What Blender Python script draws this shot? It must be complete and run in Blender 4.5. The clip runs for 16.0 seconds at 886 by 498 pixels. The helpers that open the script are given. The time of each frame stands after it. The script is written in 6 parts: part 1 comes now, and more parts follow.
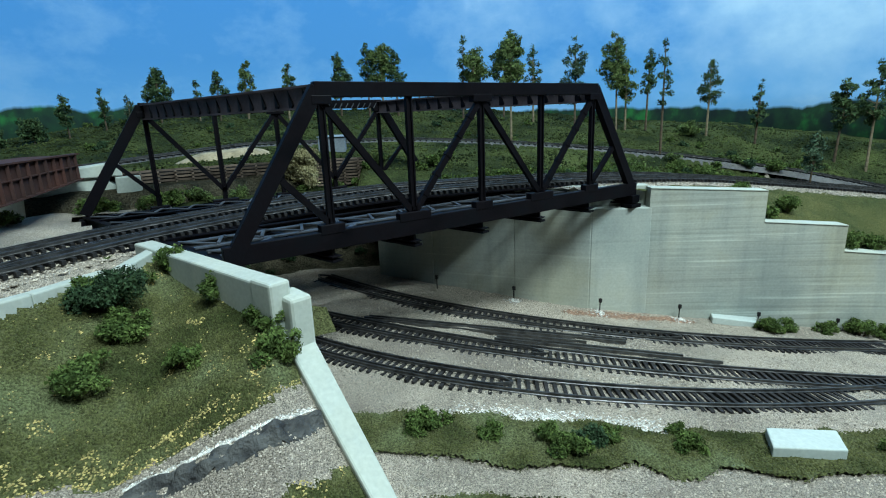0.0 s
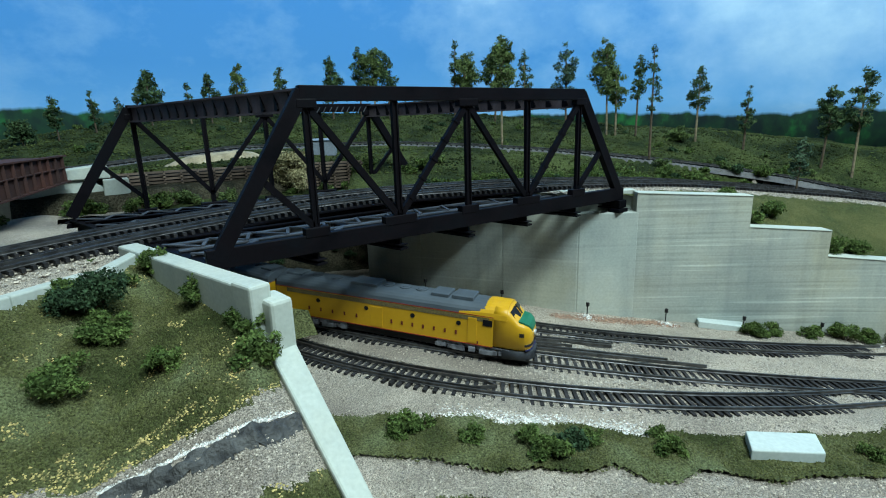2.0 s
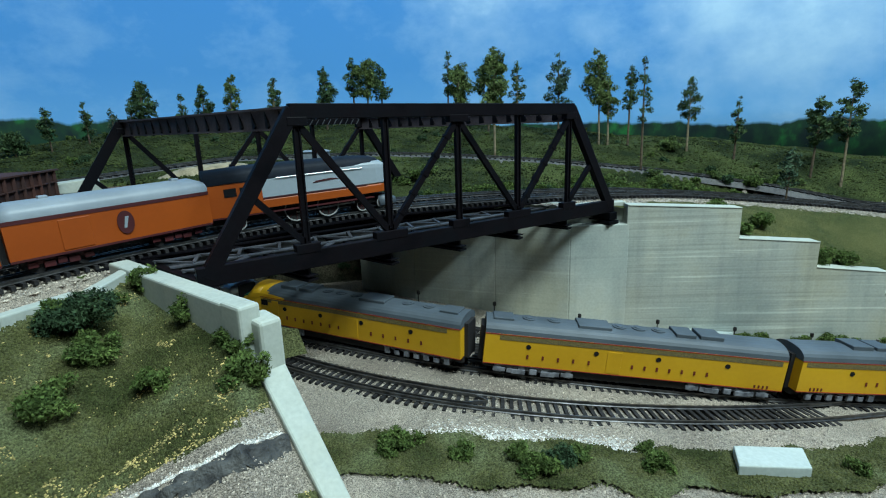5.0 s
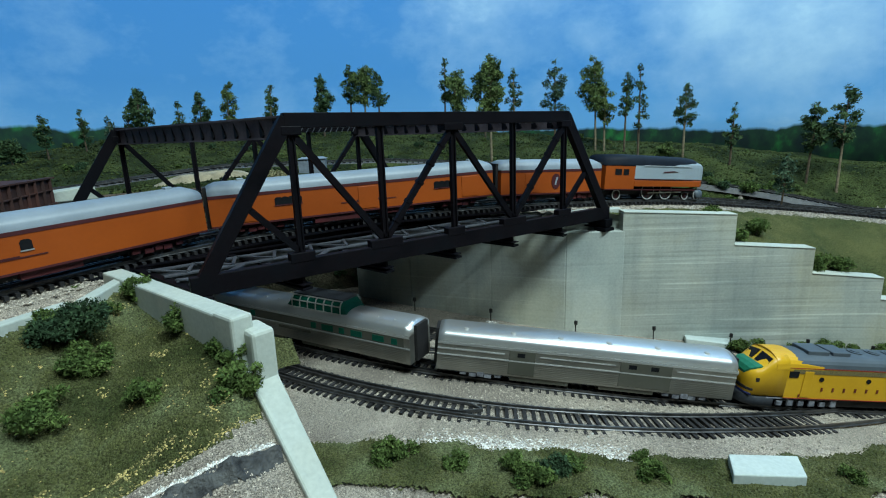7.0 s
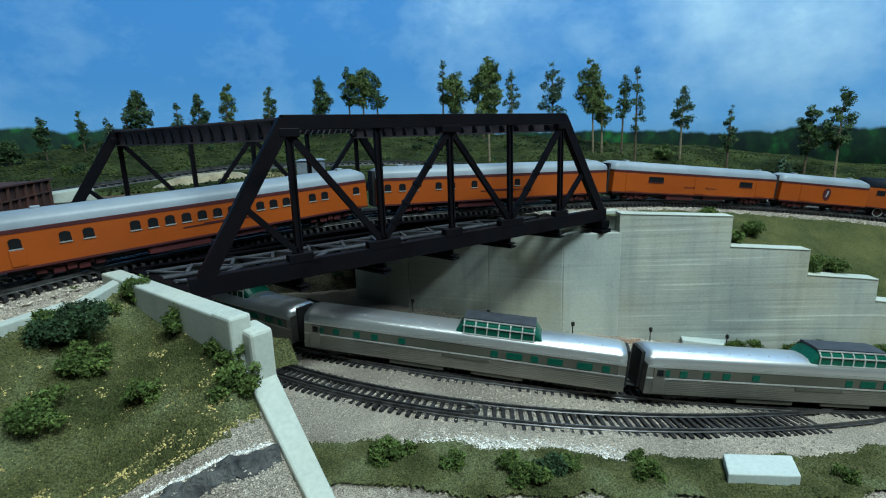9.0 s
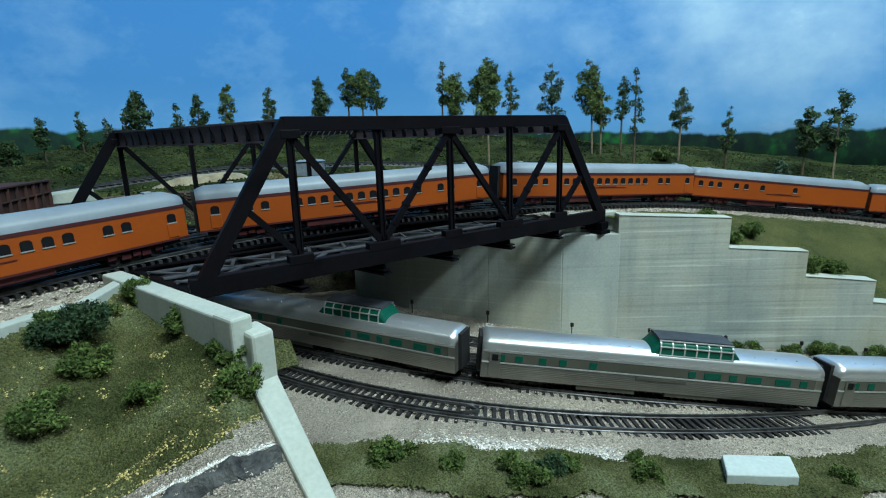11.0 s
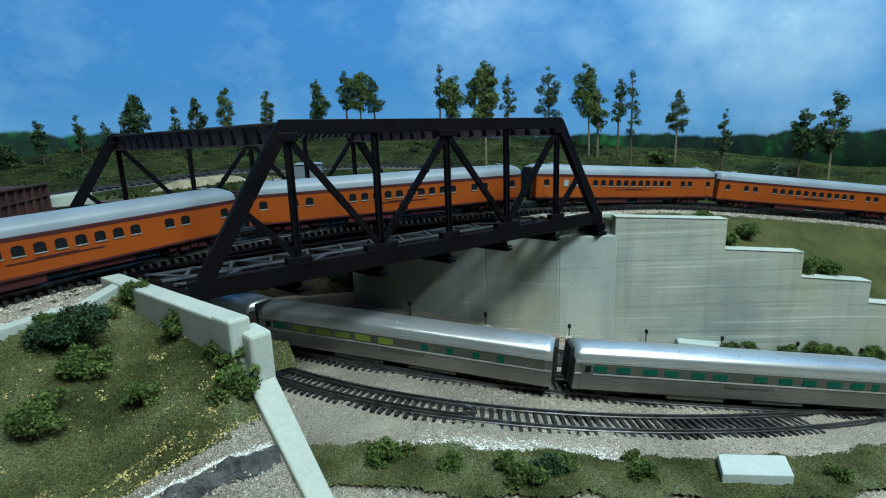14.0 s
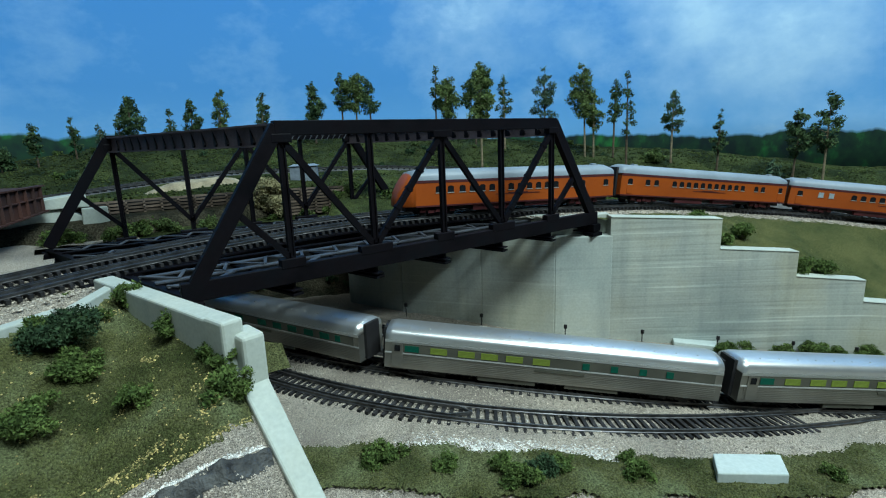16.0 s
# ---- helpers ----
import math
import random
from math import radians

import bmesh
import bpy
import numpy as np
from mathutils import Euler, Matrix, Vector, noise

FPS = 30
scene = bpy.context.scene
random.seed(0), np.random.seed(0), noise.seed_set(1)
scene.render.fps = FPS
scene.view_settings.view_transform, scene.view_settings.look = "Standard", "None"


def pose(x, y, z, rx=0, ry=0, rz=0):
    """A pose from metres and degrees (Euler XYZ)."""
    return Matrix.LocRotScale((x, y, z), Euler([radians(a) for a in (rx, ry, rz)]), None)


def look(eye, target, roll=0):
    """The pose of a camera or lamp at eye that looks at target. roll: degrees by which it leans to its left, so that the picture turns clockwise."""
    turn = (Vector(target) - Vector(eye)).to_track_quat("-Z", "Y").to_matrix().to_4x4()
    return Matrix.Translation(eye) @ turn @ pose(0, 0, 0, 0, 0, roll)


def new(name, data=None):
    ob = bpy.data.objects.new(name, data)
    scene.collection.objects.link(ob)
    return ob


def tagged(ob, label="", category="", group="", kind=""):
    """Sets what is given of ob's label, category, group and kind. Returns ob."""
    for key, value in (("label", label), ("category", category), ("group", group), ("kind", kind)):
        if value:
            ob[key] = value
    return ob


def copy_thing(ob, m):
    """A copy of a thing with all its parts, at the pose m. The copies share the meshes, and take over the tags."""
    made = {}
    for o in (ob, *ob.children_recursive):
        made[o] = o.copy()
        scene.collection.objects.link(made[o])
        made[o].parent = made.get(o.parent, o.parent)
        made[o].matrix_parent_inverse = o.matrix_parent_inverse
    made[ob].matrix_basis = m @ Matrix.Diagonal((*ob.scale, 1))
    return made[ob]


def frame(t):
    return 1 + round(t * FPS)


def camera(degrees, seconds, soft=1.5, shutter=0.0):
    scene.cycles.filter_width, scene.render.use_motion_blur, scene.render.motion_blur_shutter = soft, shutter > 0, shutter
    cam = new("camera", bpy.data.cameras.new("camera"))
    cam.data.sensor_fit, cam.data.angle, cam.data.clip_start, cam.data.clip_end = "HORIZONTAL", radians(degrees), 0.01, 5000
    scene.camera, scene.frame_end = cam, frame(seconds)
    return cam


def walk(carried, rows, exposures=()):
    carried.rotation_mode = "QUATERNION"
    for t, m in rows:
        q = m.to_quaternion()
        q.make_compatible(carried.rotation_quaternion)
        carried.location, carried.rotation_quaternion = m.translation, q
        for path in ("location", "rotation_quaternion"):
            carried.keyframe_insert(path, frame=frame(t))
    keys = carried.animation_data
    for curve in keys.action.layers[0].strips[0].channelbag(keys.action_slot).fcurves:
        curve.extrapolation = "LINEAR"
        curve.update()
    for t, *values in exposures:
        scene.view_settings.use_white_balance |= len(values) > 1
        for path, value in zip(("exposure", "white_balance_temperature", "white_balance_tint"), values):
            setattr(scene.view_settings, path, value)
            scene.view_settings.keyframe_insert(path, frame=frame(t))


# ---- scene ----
cam = camera(82.12, 16.0, soft=1.1)
PATH = [
    (0.0, look((-0.0618, -0.3318, 0.0732), (0.2065, 0.0711, -0.0517), -2.167)),
    (0.5, look((-0.0650, -0.3370, 0.0763), (0.2021, 0.0673, -0.0467), -2.331)),
    (1.0, look((-0.0611, -0.3376, 0.0745), (0.2089, 0.0651, -0.0476), -2.059)),
    (1.5, look((-0.0569, -0.3358, 0.0741), (0.2152, 0.0656, -0.0475), -1.860)),
    (2.0, look((-0.0568, -0.3369, 0.0731), (0.2165, 0.0638, -0.0483), -1.803)),
    (2.5, look((-0.0576, -0.3373, 0.0734), (0.2166, 0.0627, -0.0482), -1.793)),
    (3.0, look((-0.0532, -0.3395, 0.0711), (0.2243, 0.0587, -0.0492), -1.759)),
    (3.5, look((-0.0523, -0.3396, 0.0740), (0.2255, 0.0587, -0.0452), -1.788)),
    (4.0, look((-0.0538, -0.3390, 0.0765), (0.2229, 0.0604, -0.0413), -1.783)),
    (6.5, look((-0.0520, -0.3413, 0.0828), (0.2274, 0.0578, -0.0297), -2.033)),
    (7.0, look((-0.0510, -0.3412, 0.0824), (0.2283, 0.0584, -0.0287), -2.002)),
    (7.5, look((-0.0542, -0.3414, 0.0841), (0.2243, 0.0588, -0.0268), -2.012)),
    (8.0, look((-0.0544, -0.3418, 0.0843), (0.2245, 0.0581, -0.0266), -2.035)),
    (8.5, look((-0.0541, -0.3436, 0.0842), (0.2257, 0.0559, -0.0258), -2.066)),
    (9.0, look((-0.0518, -0.3437, 0.0824), (0.2290, 0.0553, -0.0269), -1.932)),
    (11.5, look((-0.0534, -0.3442, 0.0834), (0.2289, 0.0539, -0.0254), -1.866)),
    (12.0, look((-0.0529, -0.3450, 0.0832), (0.2300, 0.0530, -0.0246), -1.901)),
    (12.5, look((-0.0532, -0.3448, 0.0835), (0.2302, 0.0529, -0.0237), -1.875)),
    (13.0, look((-0.0535, -0.3451, 0.0841), (0.2298, 0.0527, -0.0233), -1.894)),
    (13.5, look((-0.0532, -0.3459, 0.0838), (0.2305, 0.0517, -0.0231), -1.924)),
    (14.0, look((-0.0538, -0.3463, 0.0832), (0.2298, 0.0515, -0.0233), -1.977)),
    (14.5, look((-0.0528, -0.3465, 0.0830), (0.2316, 0.0508, -0.0230), -2.057)),
    (15.0, look((-0.0533, -0.3473, 0.0831), (0.2317, 0.0498, -0.0224), -2.131)),
    (15.5, look((-0.0537, -0.3469, 0.0829), (0.2315, 0.0500, -0.0224), -2.120)),
    (16.0, look((-0.0517, -0.3472, 0.0824), (0.2340, 0.0495, -0.0227), -2.171)),
]
walk(cam, PATH, exposures=[(0.0, 0.20), (3.6, 0.15), (6.5, 0.0), (16.0, 0.0)])

# ---- light: strip lamps under the room's ceiling ----
def ceiling_lamp(x, y, z, target, sx, sy, watts, colour):
    d = bpy.data.lights.new("ceiling_lamp", "AREA")
    d.shape, d.size, d.size_y, d.energy, d.color = "RECTANGLE", sx, sy, watts, colour
    ob = new("ceiling_lamp", d)
    ob.matrix_world = look((x, y, z), target)
    return ob


ceiling_lamp(0.31, -0.96, 1.40, (0.38, 0.12, 0.0), 1.0, 0.40, 44, (0.755, 0.97, 1.0))
ceiling_lamp(1.00, -0.25, 1.55, (0.80, 0.30, 0.0), 0.9, 0.25, 7, (0.755, 0.97, 1.0))
ceiling_lamp(-0.55, -0.45, 1.60, (0.0, 0.5, 0.2), 0.7, 0.25, 4, (0.755, 0.97, 1.0))
world = bpy.data.worlds.new("room")
world.use_nodes = True
world.node_tree.nodes["Background"].inputs[0].default_value = (0.5, 0.6, 0.7, 1)
world.node_tree.nodes["Background"].inputs[1].default_value = 0.09
scene.world = world

G = -0.14            # rail level of the lower yard at the foot of the bridge abutment


def yard_level(x):
    """Rail level of the yard, which falls gently towards its far end."""
    return G - 0.14 * (min(max(x, 0.13), 0.75) - 0.41)


LOW_END, HIGH_END = yard_level(9), yard_level(-9)


# ---- materials ----
def mat(name, c1, c2=None, rough=0.8, metal=0.0, scale=40.0, fine=400.0, bump=0.2, dist=0.001, c3=None, spec=0.4, per=False, detail=6.0, grain=0.35):
    m = bpy.data.materials.new(name)
    m.use_nodes = True
    nt = m.node_tree
    b = nt.nodes["Principled BSDF"]
    b.inputs["Roughness"].default_value = rough
    b.inputs["Metallic"].default_value = metal
    b.inputs["Specular IOR Level"].default_value = spec
    tc = nt.nodes.new("ShaderNodeTexCoord")
    n1 = nt.nodes.new("ShaderNodeTexNoise")
    n1.inputs["Scale"].default_value = scale
    n1.inputs["Detail"].default_value = detail
    n2 = nt.nodes.new("ShaderNodeTexNoise")
    n2.inputs["Scale"].default_value = fine
    n2.inputs["Detail"].default_value = 4.0
    nt.links.new(tc.outputs["Object"], n1.inputs["Vector"])
    nt.links.new(tc.outputs["Object"], n2.inputs["Vector"])
    ramp = nt.nodes.new("ShaderNodeValToRGB")
    e = ramp.color_ramp.elements
    c2 = c2 or tuple(v * 0.75 for v in c1)
    e[0].position, e[1].position = 0.36, 0.64
    e[0].color, e[1].color = (*c2, 1), (*c1, 1)
    if c3:
        k = e.new(0.5)
        k.color = (*c3, 1)
    nt.links.new(n1.outputs["Fac"], ramp.inputs["Fac"])
    mix = nt.nodes.new("ShaderNodeMixRGB")
    mix.blend_type = "OVERLAY"
    mix.inputs["Fac"].default_value = grain
    nt.links.new(ramp.outputs["Color"], mix.inputs["Color1"])
    if grain > 0.5:
        ct = nt.nodes.new("ShaderNodeMapRange")
        ct.inputs["From Min"].default_value, ct.inputs["From Max"].default_value = 0.30, 0.70
        nt.links.new(n2.outputs["Fac"], ct.inputs["Value"])
        nt.links.new(ct.outputs["Result"], mix.inputs["Color2"])
    else:
        nt.links.new(n2.outputs["Fac"], mix.inputs["Color2"])
    col = mix.outputs["Color"]
    if per:
        oi = nt.nodes.new("ShaderNodeObjectInfo") if per == "object" else nt.nodes.new("ShaderNodeNewGeometry")
        mr = nt.nodes.new("ShaderNodeMapRange")
        mr.inputs["To Min"].default_value, mr.inputs["To Max"].default_value = 0.55, 1.4
        nt.links.new(oi.outputs["Random" if per == "object" else "Random Per Island"], mr.inputs["Value"])
        mul = nt.nodes.new("ShaderNodeMixRGB")
        mul.blend_type = "MULTIPLY"
        mul.inputs["Fac"].default_value = 1.0
        nt.links.new(col, mul.inputs["Color1"])
        nt.links.new(mr.outputs["Result"], mul.inputs["Color2"])
        col = mul.outputs["Color"]
    nt.links.new(col, b.inputs["Base Color"])
    if bump:
        bp = nt.nodes.new("ShaderNodeBump")
        bp.inputs["Strength"].default_value, bp.inputs["Distance"].default_value = bump, dist
        nt.links.new(n2.outputs["Fac"], bp.inputs["Height"])
        nt.links.new(bp.outputs["Normal"], b.inputs["Normal"])
    return m


def concrete(name, c1, c2, lines=0.5):
    """Cast concrete: broad stains, faint runs down it and board marks along it."""
    m = mat(name, c1, c2, rough=0.85, scale=11, fine=420, bump=0.15, dist=0.0006, grain=0.18)
    nt = m.node_tree
    b = nt.nodes["Principled BSDF"]
    tc = nt.nodes.new("ShaderNodeTexCoord")

    def layer(stretch, detail, stops, mode, fac, off=0.0):
        mp = nt.nodes.new("ShaderNodeMapping")
        mp.inputs["Scale"].default_value = stretch
        mp.inputs["Location"].default_value = (off, off, off)
        nz = nt.nodes.new("ShaderNodeTexNoise")
        nz.inputs["Scale"].default_value, nz.inputs["Detail"].default_value = 1.0, detail
        nt.links.new(tc.outputs["Object"], mp.inputs["Vector"])
        nt.links.new(mp.outputs["Vector"], nz.inputs["Vector"])
        rp = nt.nodes.new("ShaderNodeValToRGB")
        e = rp.color_ramp.elements
        e[0].position, e[0].color = stops[0][0], (*stops[0][1], 1)
        e[1].position, e[1].color = stops[-1][0], (*stops[-1][1], 1)
        for p, c in stops[1:-1]:
            e.new(p).color = (*c, 1)
        nt.links.new(nz.outputs["Fac"], rp.inputs["Fac"])
        mx = nt.nodes.new("ShaderNodeMixRGB")
        mx.blend_type = mode
        mx.inputs["Fac"].default_value = fac
        nt.links.new(b.inputs["Base Color"].links[0].from_socket, mx.inputs["Color1"])
        nt.links.new(rp.outputs["Color"], mx.inputs["Color2"])
        nt.links.new(mx.outputs["Color"], b.inputs["Base Color"])
        return nz.outputs["Fac"]

    layer((13, 13, 11), 5, [(0.34, (0.74, 0.80, 0.84)), (0.52, (1, 1, 1)), (0.68, (1.0, 0.93, 0.80))], "MULTIPLY", 0.8 if lines else 0.35, 3.0)
    layer((70, 70, 5), 4, [(0.30, (0.62, 0.66, 0.70)), (0.48, (1, 1, 1))], "MULTIPLY", 0.38 if lines else 0.25, 1.0)
    if lines:
        f = layer((5, 5, 300), 3, [(0.34, (0.43, 0.43, 0.43)), (0.46, (0.5, 0.5, 0.5)), (0.62, (0.52, 0.52, 0.52)), (0.70, (0.72, 0.72, 0.72))], "OVERLAY", lines)
        bp = nt.nodes.new("ShaderNodeBump")
        bp.inputs["Strength"].default_value, bp.inputs["Distance"].default_value = 0.5 * lines, 0.0006
        nt.links.new(f, bp.inputs["Height"])
        nt.links.new(bp.outputs["Normal"], b.inputs["Normal"])
    return m


def glass(name, c):
    m = mat(name, c, rough=0.25, bump=0, spec=0.2)
    return m


M_GRAVEL = mat("gravel", (0.43, 0.365, 0.295), (0.23, 0.195, 0.16), scale=11, fine=1500, bump=1.0, dist=0.0015, c3=(0.31, 0.27, 0.22), grain=0.85)
M_PEBBLE = mat("pebbles", (0.52, 0.45, 0.37), (0.21, 0.18, 0.15), scale=300, fine=900, bump=0.1, per="island")
M_REDEARTH = mat("red_earth", (0.36, 0.22, 0.15), (0.17, 0.10, 0.07), scale=300, fine=900, bump=0.1, per="island")
M_WHITE_ROCK = mat("pale_rubble", (0.72, 0.70, 0.66), (0.5, 0.48, 0.45), scale=300, bump=0.1, per="island")
M_GRASS = mat("grass_foam", (0.115, 0.128, 0.062), (0.040, 0.048, 0.018), scale=26, fine=900, bump=1.0, dist=0.002, grain=0.7, c3=(0.082, 0.085, 0.036), rough=1.0, spec=0.1)
M_MEADOW = mat("meadow_foam", (0.094, 0.096, 0.036), (0.042, 0.055, 0.020), scale=22, fine=900, bump=0.9, dist=0.002, c3=(0.070, 0.076, 0.028), rough=1.0, spec=0.1, grain=0.6)
M_FOREST = mat("forest_floor", (0.060, 0.074, 0.024), (0.016, 0.024, 0.009), scale=16, fine=500, bump=1.0, dist=0.003, rough=1.0, spec=0.1, grain=0.7)
M_GREYBALLAST = mat("grey_ballast", (0.125, 0.12, 0.115), (0.07, 0.066, 0.066), scale=60, fine=900, bump=0.8, dist=0.0012)
M_DRY = mat("dry_grass", (0.55, 0.43, 0.17), (0.28, 0.24, 0.10), scale=200, fine=900, bump=0.3, per="island", rough=1.0, spec=0.1)
M_CRUMB = mat("foam_crumbs", (0.130, 0.148, 0.072), (0.042, 0.052, 0.018), c3=(0.090, 0.096, 0.036), scale=26, fine=500, bump=0, per="island", rough=1.0, spec=0.1)
M_CONC = concrete("concrete", (0.44, 0.47, 0.42), (0.34, 0.365, 0.335), 0.45)
M_BOARD = concrete("board_marked_concrete", (0.41, 0.43, 0.375), (0.33, 0.35, 0.315), 0.95)
M_COPING = concrete("pale_coping", (0.44, 0.47, 0.42), (0.38, 0.41, 0.37), 0)
M_STEEL = mat("black_painted_steel", (0.0042, 0.0044, 0.0062), (0.0022, 0.0023, 0.0036), scale=30, fine=500, bump=0.1, rough=0.5, spec=0.07, c3=(0.0050, 0.0040, 0.0056))
M_PORTAL = mat("worn_brown_steel", (0.105, 0.088, 0.100), (0.048, 0.038, 0.045), scale=40, fine=500, bump=0.1, rough=0.6, spec=0.2)
M_RUST = mat("rust_brown_girder", (0.060, 0.020, 0.014), (0.030, 0.012, 0.010), scale=30, fine=400, bump=0.2, rough=0.8)
M_RAIL = mat("weathered_rail", (0.15, 0.148, 0.15), (0.07, 0.068, 0.068), scale=120, fine=900, bump=0.05, rough=0.35, metal=0.75)
M_TIE = mat("dark_ties", (0.026, 0.024, 0.025), (0.013, 0.012, 0.013), scale=200, fine=900, bump=0.2, rough=0.9, per="object")
M_TRUNK = mat("bark", (0.12, 0.085, 0.05), (0.05, 0.035, 0.022), scale=150, fine=900, bump=0.5)
M_TRUNK2 = mat("pale_bark", (0.25, 0.20, 0.12), (0.12, 0.09, 0.055), scale=150, fine=900, bump=0.5)


# ---- mesh building ----
class MB:
    """Collects corners and faces of one mesh."""

    def __init__(self):
        self.v, self.f = [], []

    def quadbox(self, c):
        n = len(self.v)
        self.v += [tuple(p) for p in c]
        self.f += [tuple(n + i for i in q) for q in ((0, 3, 2, 1), (4, 5, 6, 7), (0, 1, 5, 4), (1, 2, 6, 5), (2, 3, 7, 6), (3, 0, 4, 7))]
        return self

    def box(self, x0, y0, z0, x1, y1, z1, m=None):
        c = [(x0, y0, z0), (x1, y0, z0), (x1, y1, z0), (x0, y1, z0), (x0, y0, z1), (x1, y0, z1), (x1, y1, z1), (x0, y1, z1)]
        if m is not None:
            c = [m @ Vector(p) for p in c]
        return self.quadbox(c)

    def beam(self, a, b, w, h, up=(0, 0, 1)):
        """A bar from a to b: w across, h along up."""
        a, b = Vector(a), Vector(b)
        d = (b - a).normalized()
        s = d.cross(Vector(up))
        s = (s if s.length > 1e-6 else d.cross(Vector((0, 1, 0)))).normalized()
        u = s.cross(d).normalized()
        s, u = s * (w / 2), u * (h / 2)
        return self.quadbox([a - s - u, a + s - u, b + s - u, b - s - u, a - s + u, a + s + u, b + s + u, b - s + u])

    def tube(self, pts, radii, n=8, cap=True):
        """A round bar along pts."""
        pts = [Vector(p) for p in pts]
        base = len(self.v)
        for i, p in enumerate(pts):
            d = (pts[min(i + 1, len(pts) - 1)] - pts[max(i - 1, 0)]).normalized()
            s = d.cross(Vector((0, 0, 1)))
            s = (s if s.length > 1e-4 else d.cross(Vector((0, 1, 0)))).normalized()
            u = d.cross(s)
            r = radii[i] if isinstance(radii, (list, tuple)) else radii
            for k in range(n):
                a = 2 * math.pi * k / n
                self.v.append(tuple(p + s * (r * math.cos(a)) + u * (r * math.sin(a))))
        for i in range(len(pts) - 1):
            for k in range(n):
                j = (k + 1) % n
                self.f.append((base + i * n + k, base + i * n + j, base + (i + 1) * n + j, base + (i + 1) * n + k))
        if cap:
            self.f.append(tuple(base + k for k in reversed(range(n))))
            self.f.append(tuple(base + (len(pts) - 1) * n + k for k in range(n)))
        return self

    def loft(self, rings, close=True, caps=True):
        """Skin over rings with equal counts of points."""
        base, n = len(self.v), len(rings[0])
        for r in rings:
            self.v += [tuple(p) for p in r]
        for i in range(len(rings) - 1):
            for k in range(n if close else n - 1):
                j = (k + 1) % n
                self.f.append((base + i * n + k, base + i * n + j, base + (i + 1) * n + j, base + (i + 1) * n + k))
        if caps:
            self.f.append(tuple(base + k for k in reversed(range(n))))
            self.f.append(tuple(base + (len(rings) - 1) * n + k for k in range(n)))
        return self

    def data(self, name, smooth=False):
        me = bpy.data.meshes.new(name)
        me.from_pydata(self.v, [], self.f)
        bm = bmesh.new()
        bm.from_mesh(me)
        bmesh.ops.recalc_face_normals(bm, faces=bm.faces)
        bm.to_mesh(me)
        bm.free()
        if smooth:
            for p in me.polygons:
                p.use_smooth = True
        return me


def raw(name, v, f, smooth=False):
    me = bpy.data.meshes.new(name)
    me.from_pydata([tuple(p) for p in v], [], f)
    if smooth:
        me.polygons.foreach_set("use_smooth", [True] * len(me.polygons))
    return me


def part(name, mb, material, parent=None, label="", smooth=False, bevel=0.0):
    me = mb.data(name, smooth) if isinstance(mb, MB) else mb
    if not me.materials:
        me.materials.append(material)
    ob = new(name, me)
    if parent is not None:
        ob.parent = parent
    if label:
        ob["label"] = label
    if bevel:
        md = ob.modifiers.new("edge", "BEVEL")
        md.width, md.segments, md.limit_method = bevel, 2, "ANGLE"
    return ob


def thing(name, label, category, group="", kind="", at=None):
    ob = new(name)
    ob.empty_display_size = 0.01
    if at is not None:
        ob.matrix_basis = at
    return tagged(ob, label, category, group, kind)


# ---- the lines on which tracks run ----
class Line:
    """A curve in space, measured along its length from s0; straight beyond its ends."""

    def __init__(self, pts, s0=0.0):
        self.p = np.array(pts, float)
        self.s = s0 + np.concatenate([[0], np.cumsum(np.linalg.norm(np.diff(self.p, axis=0), axis=1))])

    def at(self, s):
        p, t = self.p, self.s
        if s <= t[0]:
            d = p[0] - p[1]
            return p[0] + d / np.linalg.norm(d) * (t[0] - s)
        if s >= t[-1]:
            d = p[-1] - p[-2]
            return p[-1] + d / np.linalg.norm(d) * (s - t[-1])
        return np.array([np.interp(s, t, p[:, k]) for k in range(3)])

    def way(self, s):
        d = self.at(s + 0.004) - self.at(s - 0.004)
        return d / np.linalg.norm(d)

    def aside(self, o):
        """The line beside this one, o to its left."""
        d = np.gradient(self.p, axis=0)
        d /= np.linalg.norm(d[:, :2], axis=1)[:, None]
        q = self.p.copy()
        q[:, 0] -= d[:, 1] * o
        q[:, 1] += d[:, 0] * o
        return Line(q, self.s[0])


def glide(pts, n=16):
    """A smooth curve through a few points."""
    pts = np.array(pts, float)
    out = []
    for i in range(len(pts) - 1):
        a, b, c, d = pts[max(i - 1, 0)], pts[i], pts[i + 1], pts[min(i + 2, len(pts) - 1)]
        for k in range(n):
            u = k / n
            out.append(0.5 * (2 * b + (c - a) * u + (2 * a - 5 * b + 4 * c - d) * u * u + (3 * b - a - 3 * c + d) * u ** 3))
    out.append(pts[-1])
    return np.array(out)


UPPER = Line(glide([(-0.132, 0.079, -0.008), (-0.06, 0.107, -0.005), (-0.011, 0.118, -0.003), (0.072, 0.129, 0.0), (0.170, 0.119, 0.004),
                    (0.267, 0.097, 0.004), (0.363, 0.074, 0.002), (0.463, 0.052, -0.003), (0.560, 0.032, -0.010), (0.669, 0.005, -0.023),
                    (0.806, -0.061, -0.041), (0.899, -0.134, -0.056), (0.948, -0.205, -0.066), (1.03, -0.28, -0.07), (1.2, -0.33, -0.07), (1.5, -0.34, -0.07)]))
UPPER_FAR = UPPER.aside(0.052)


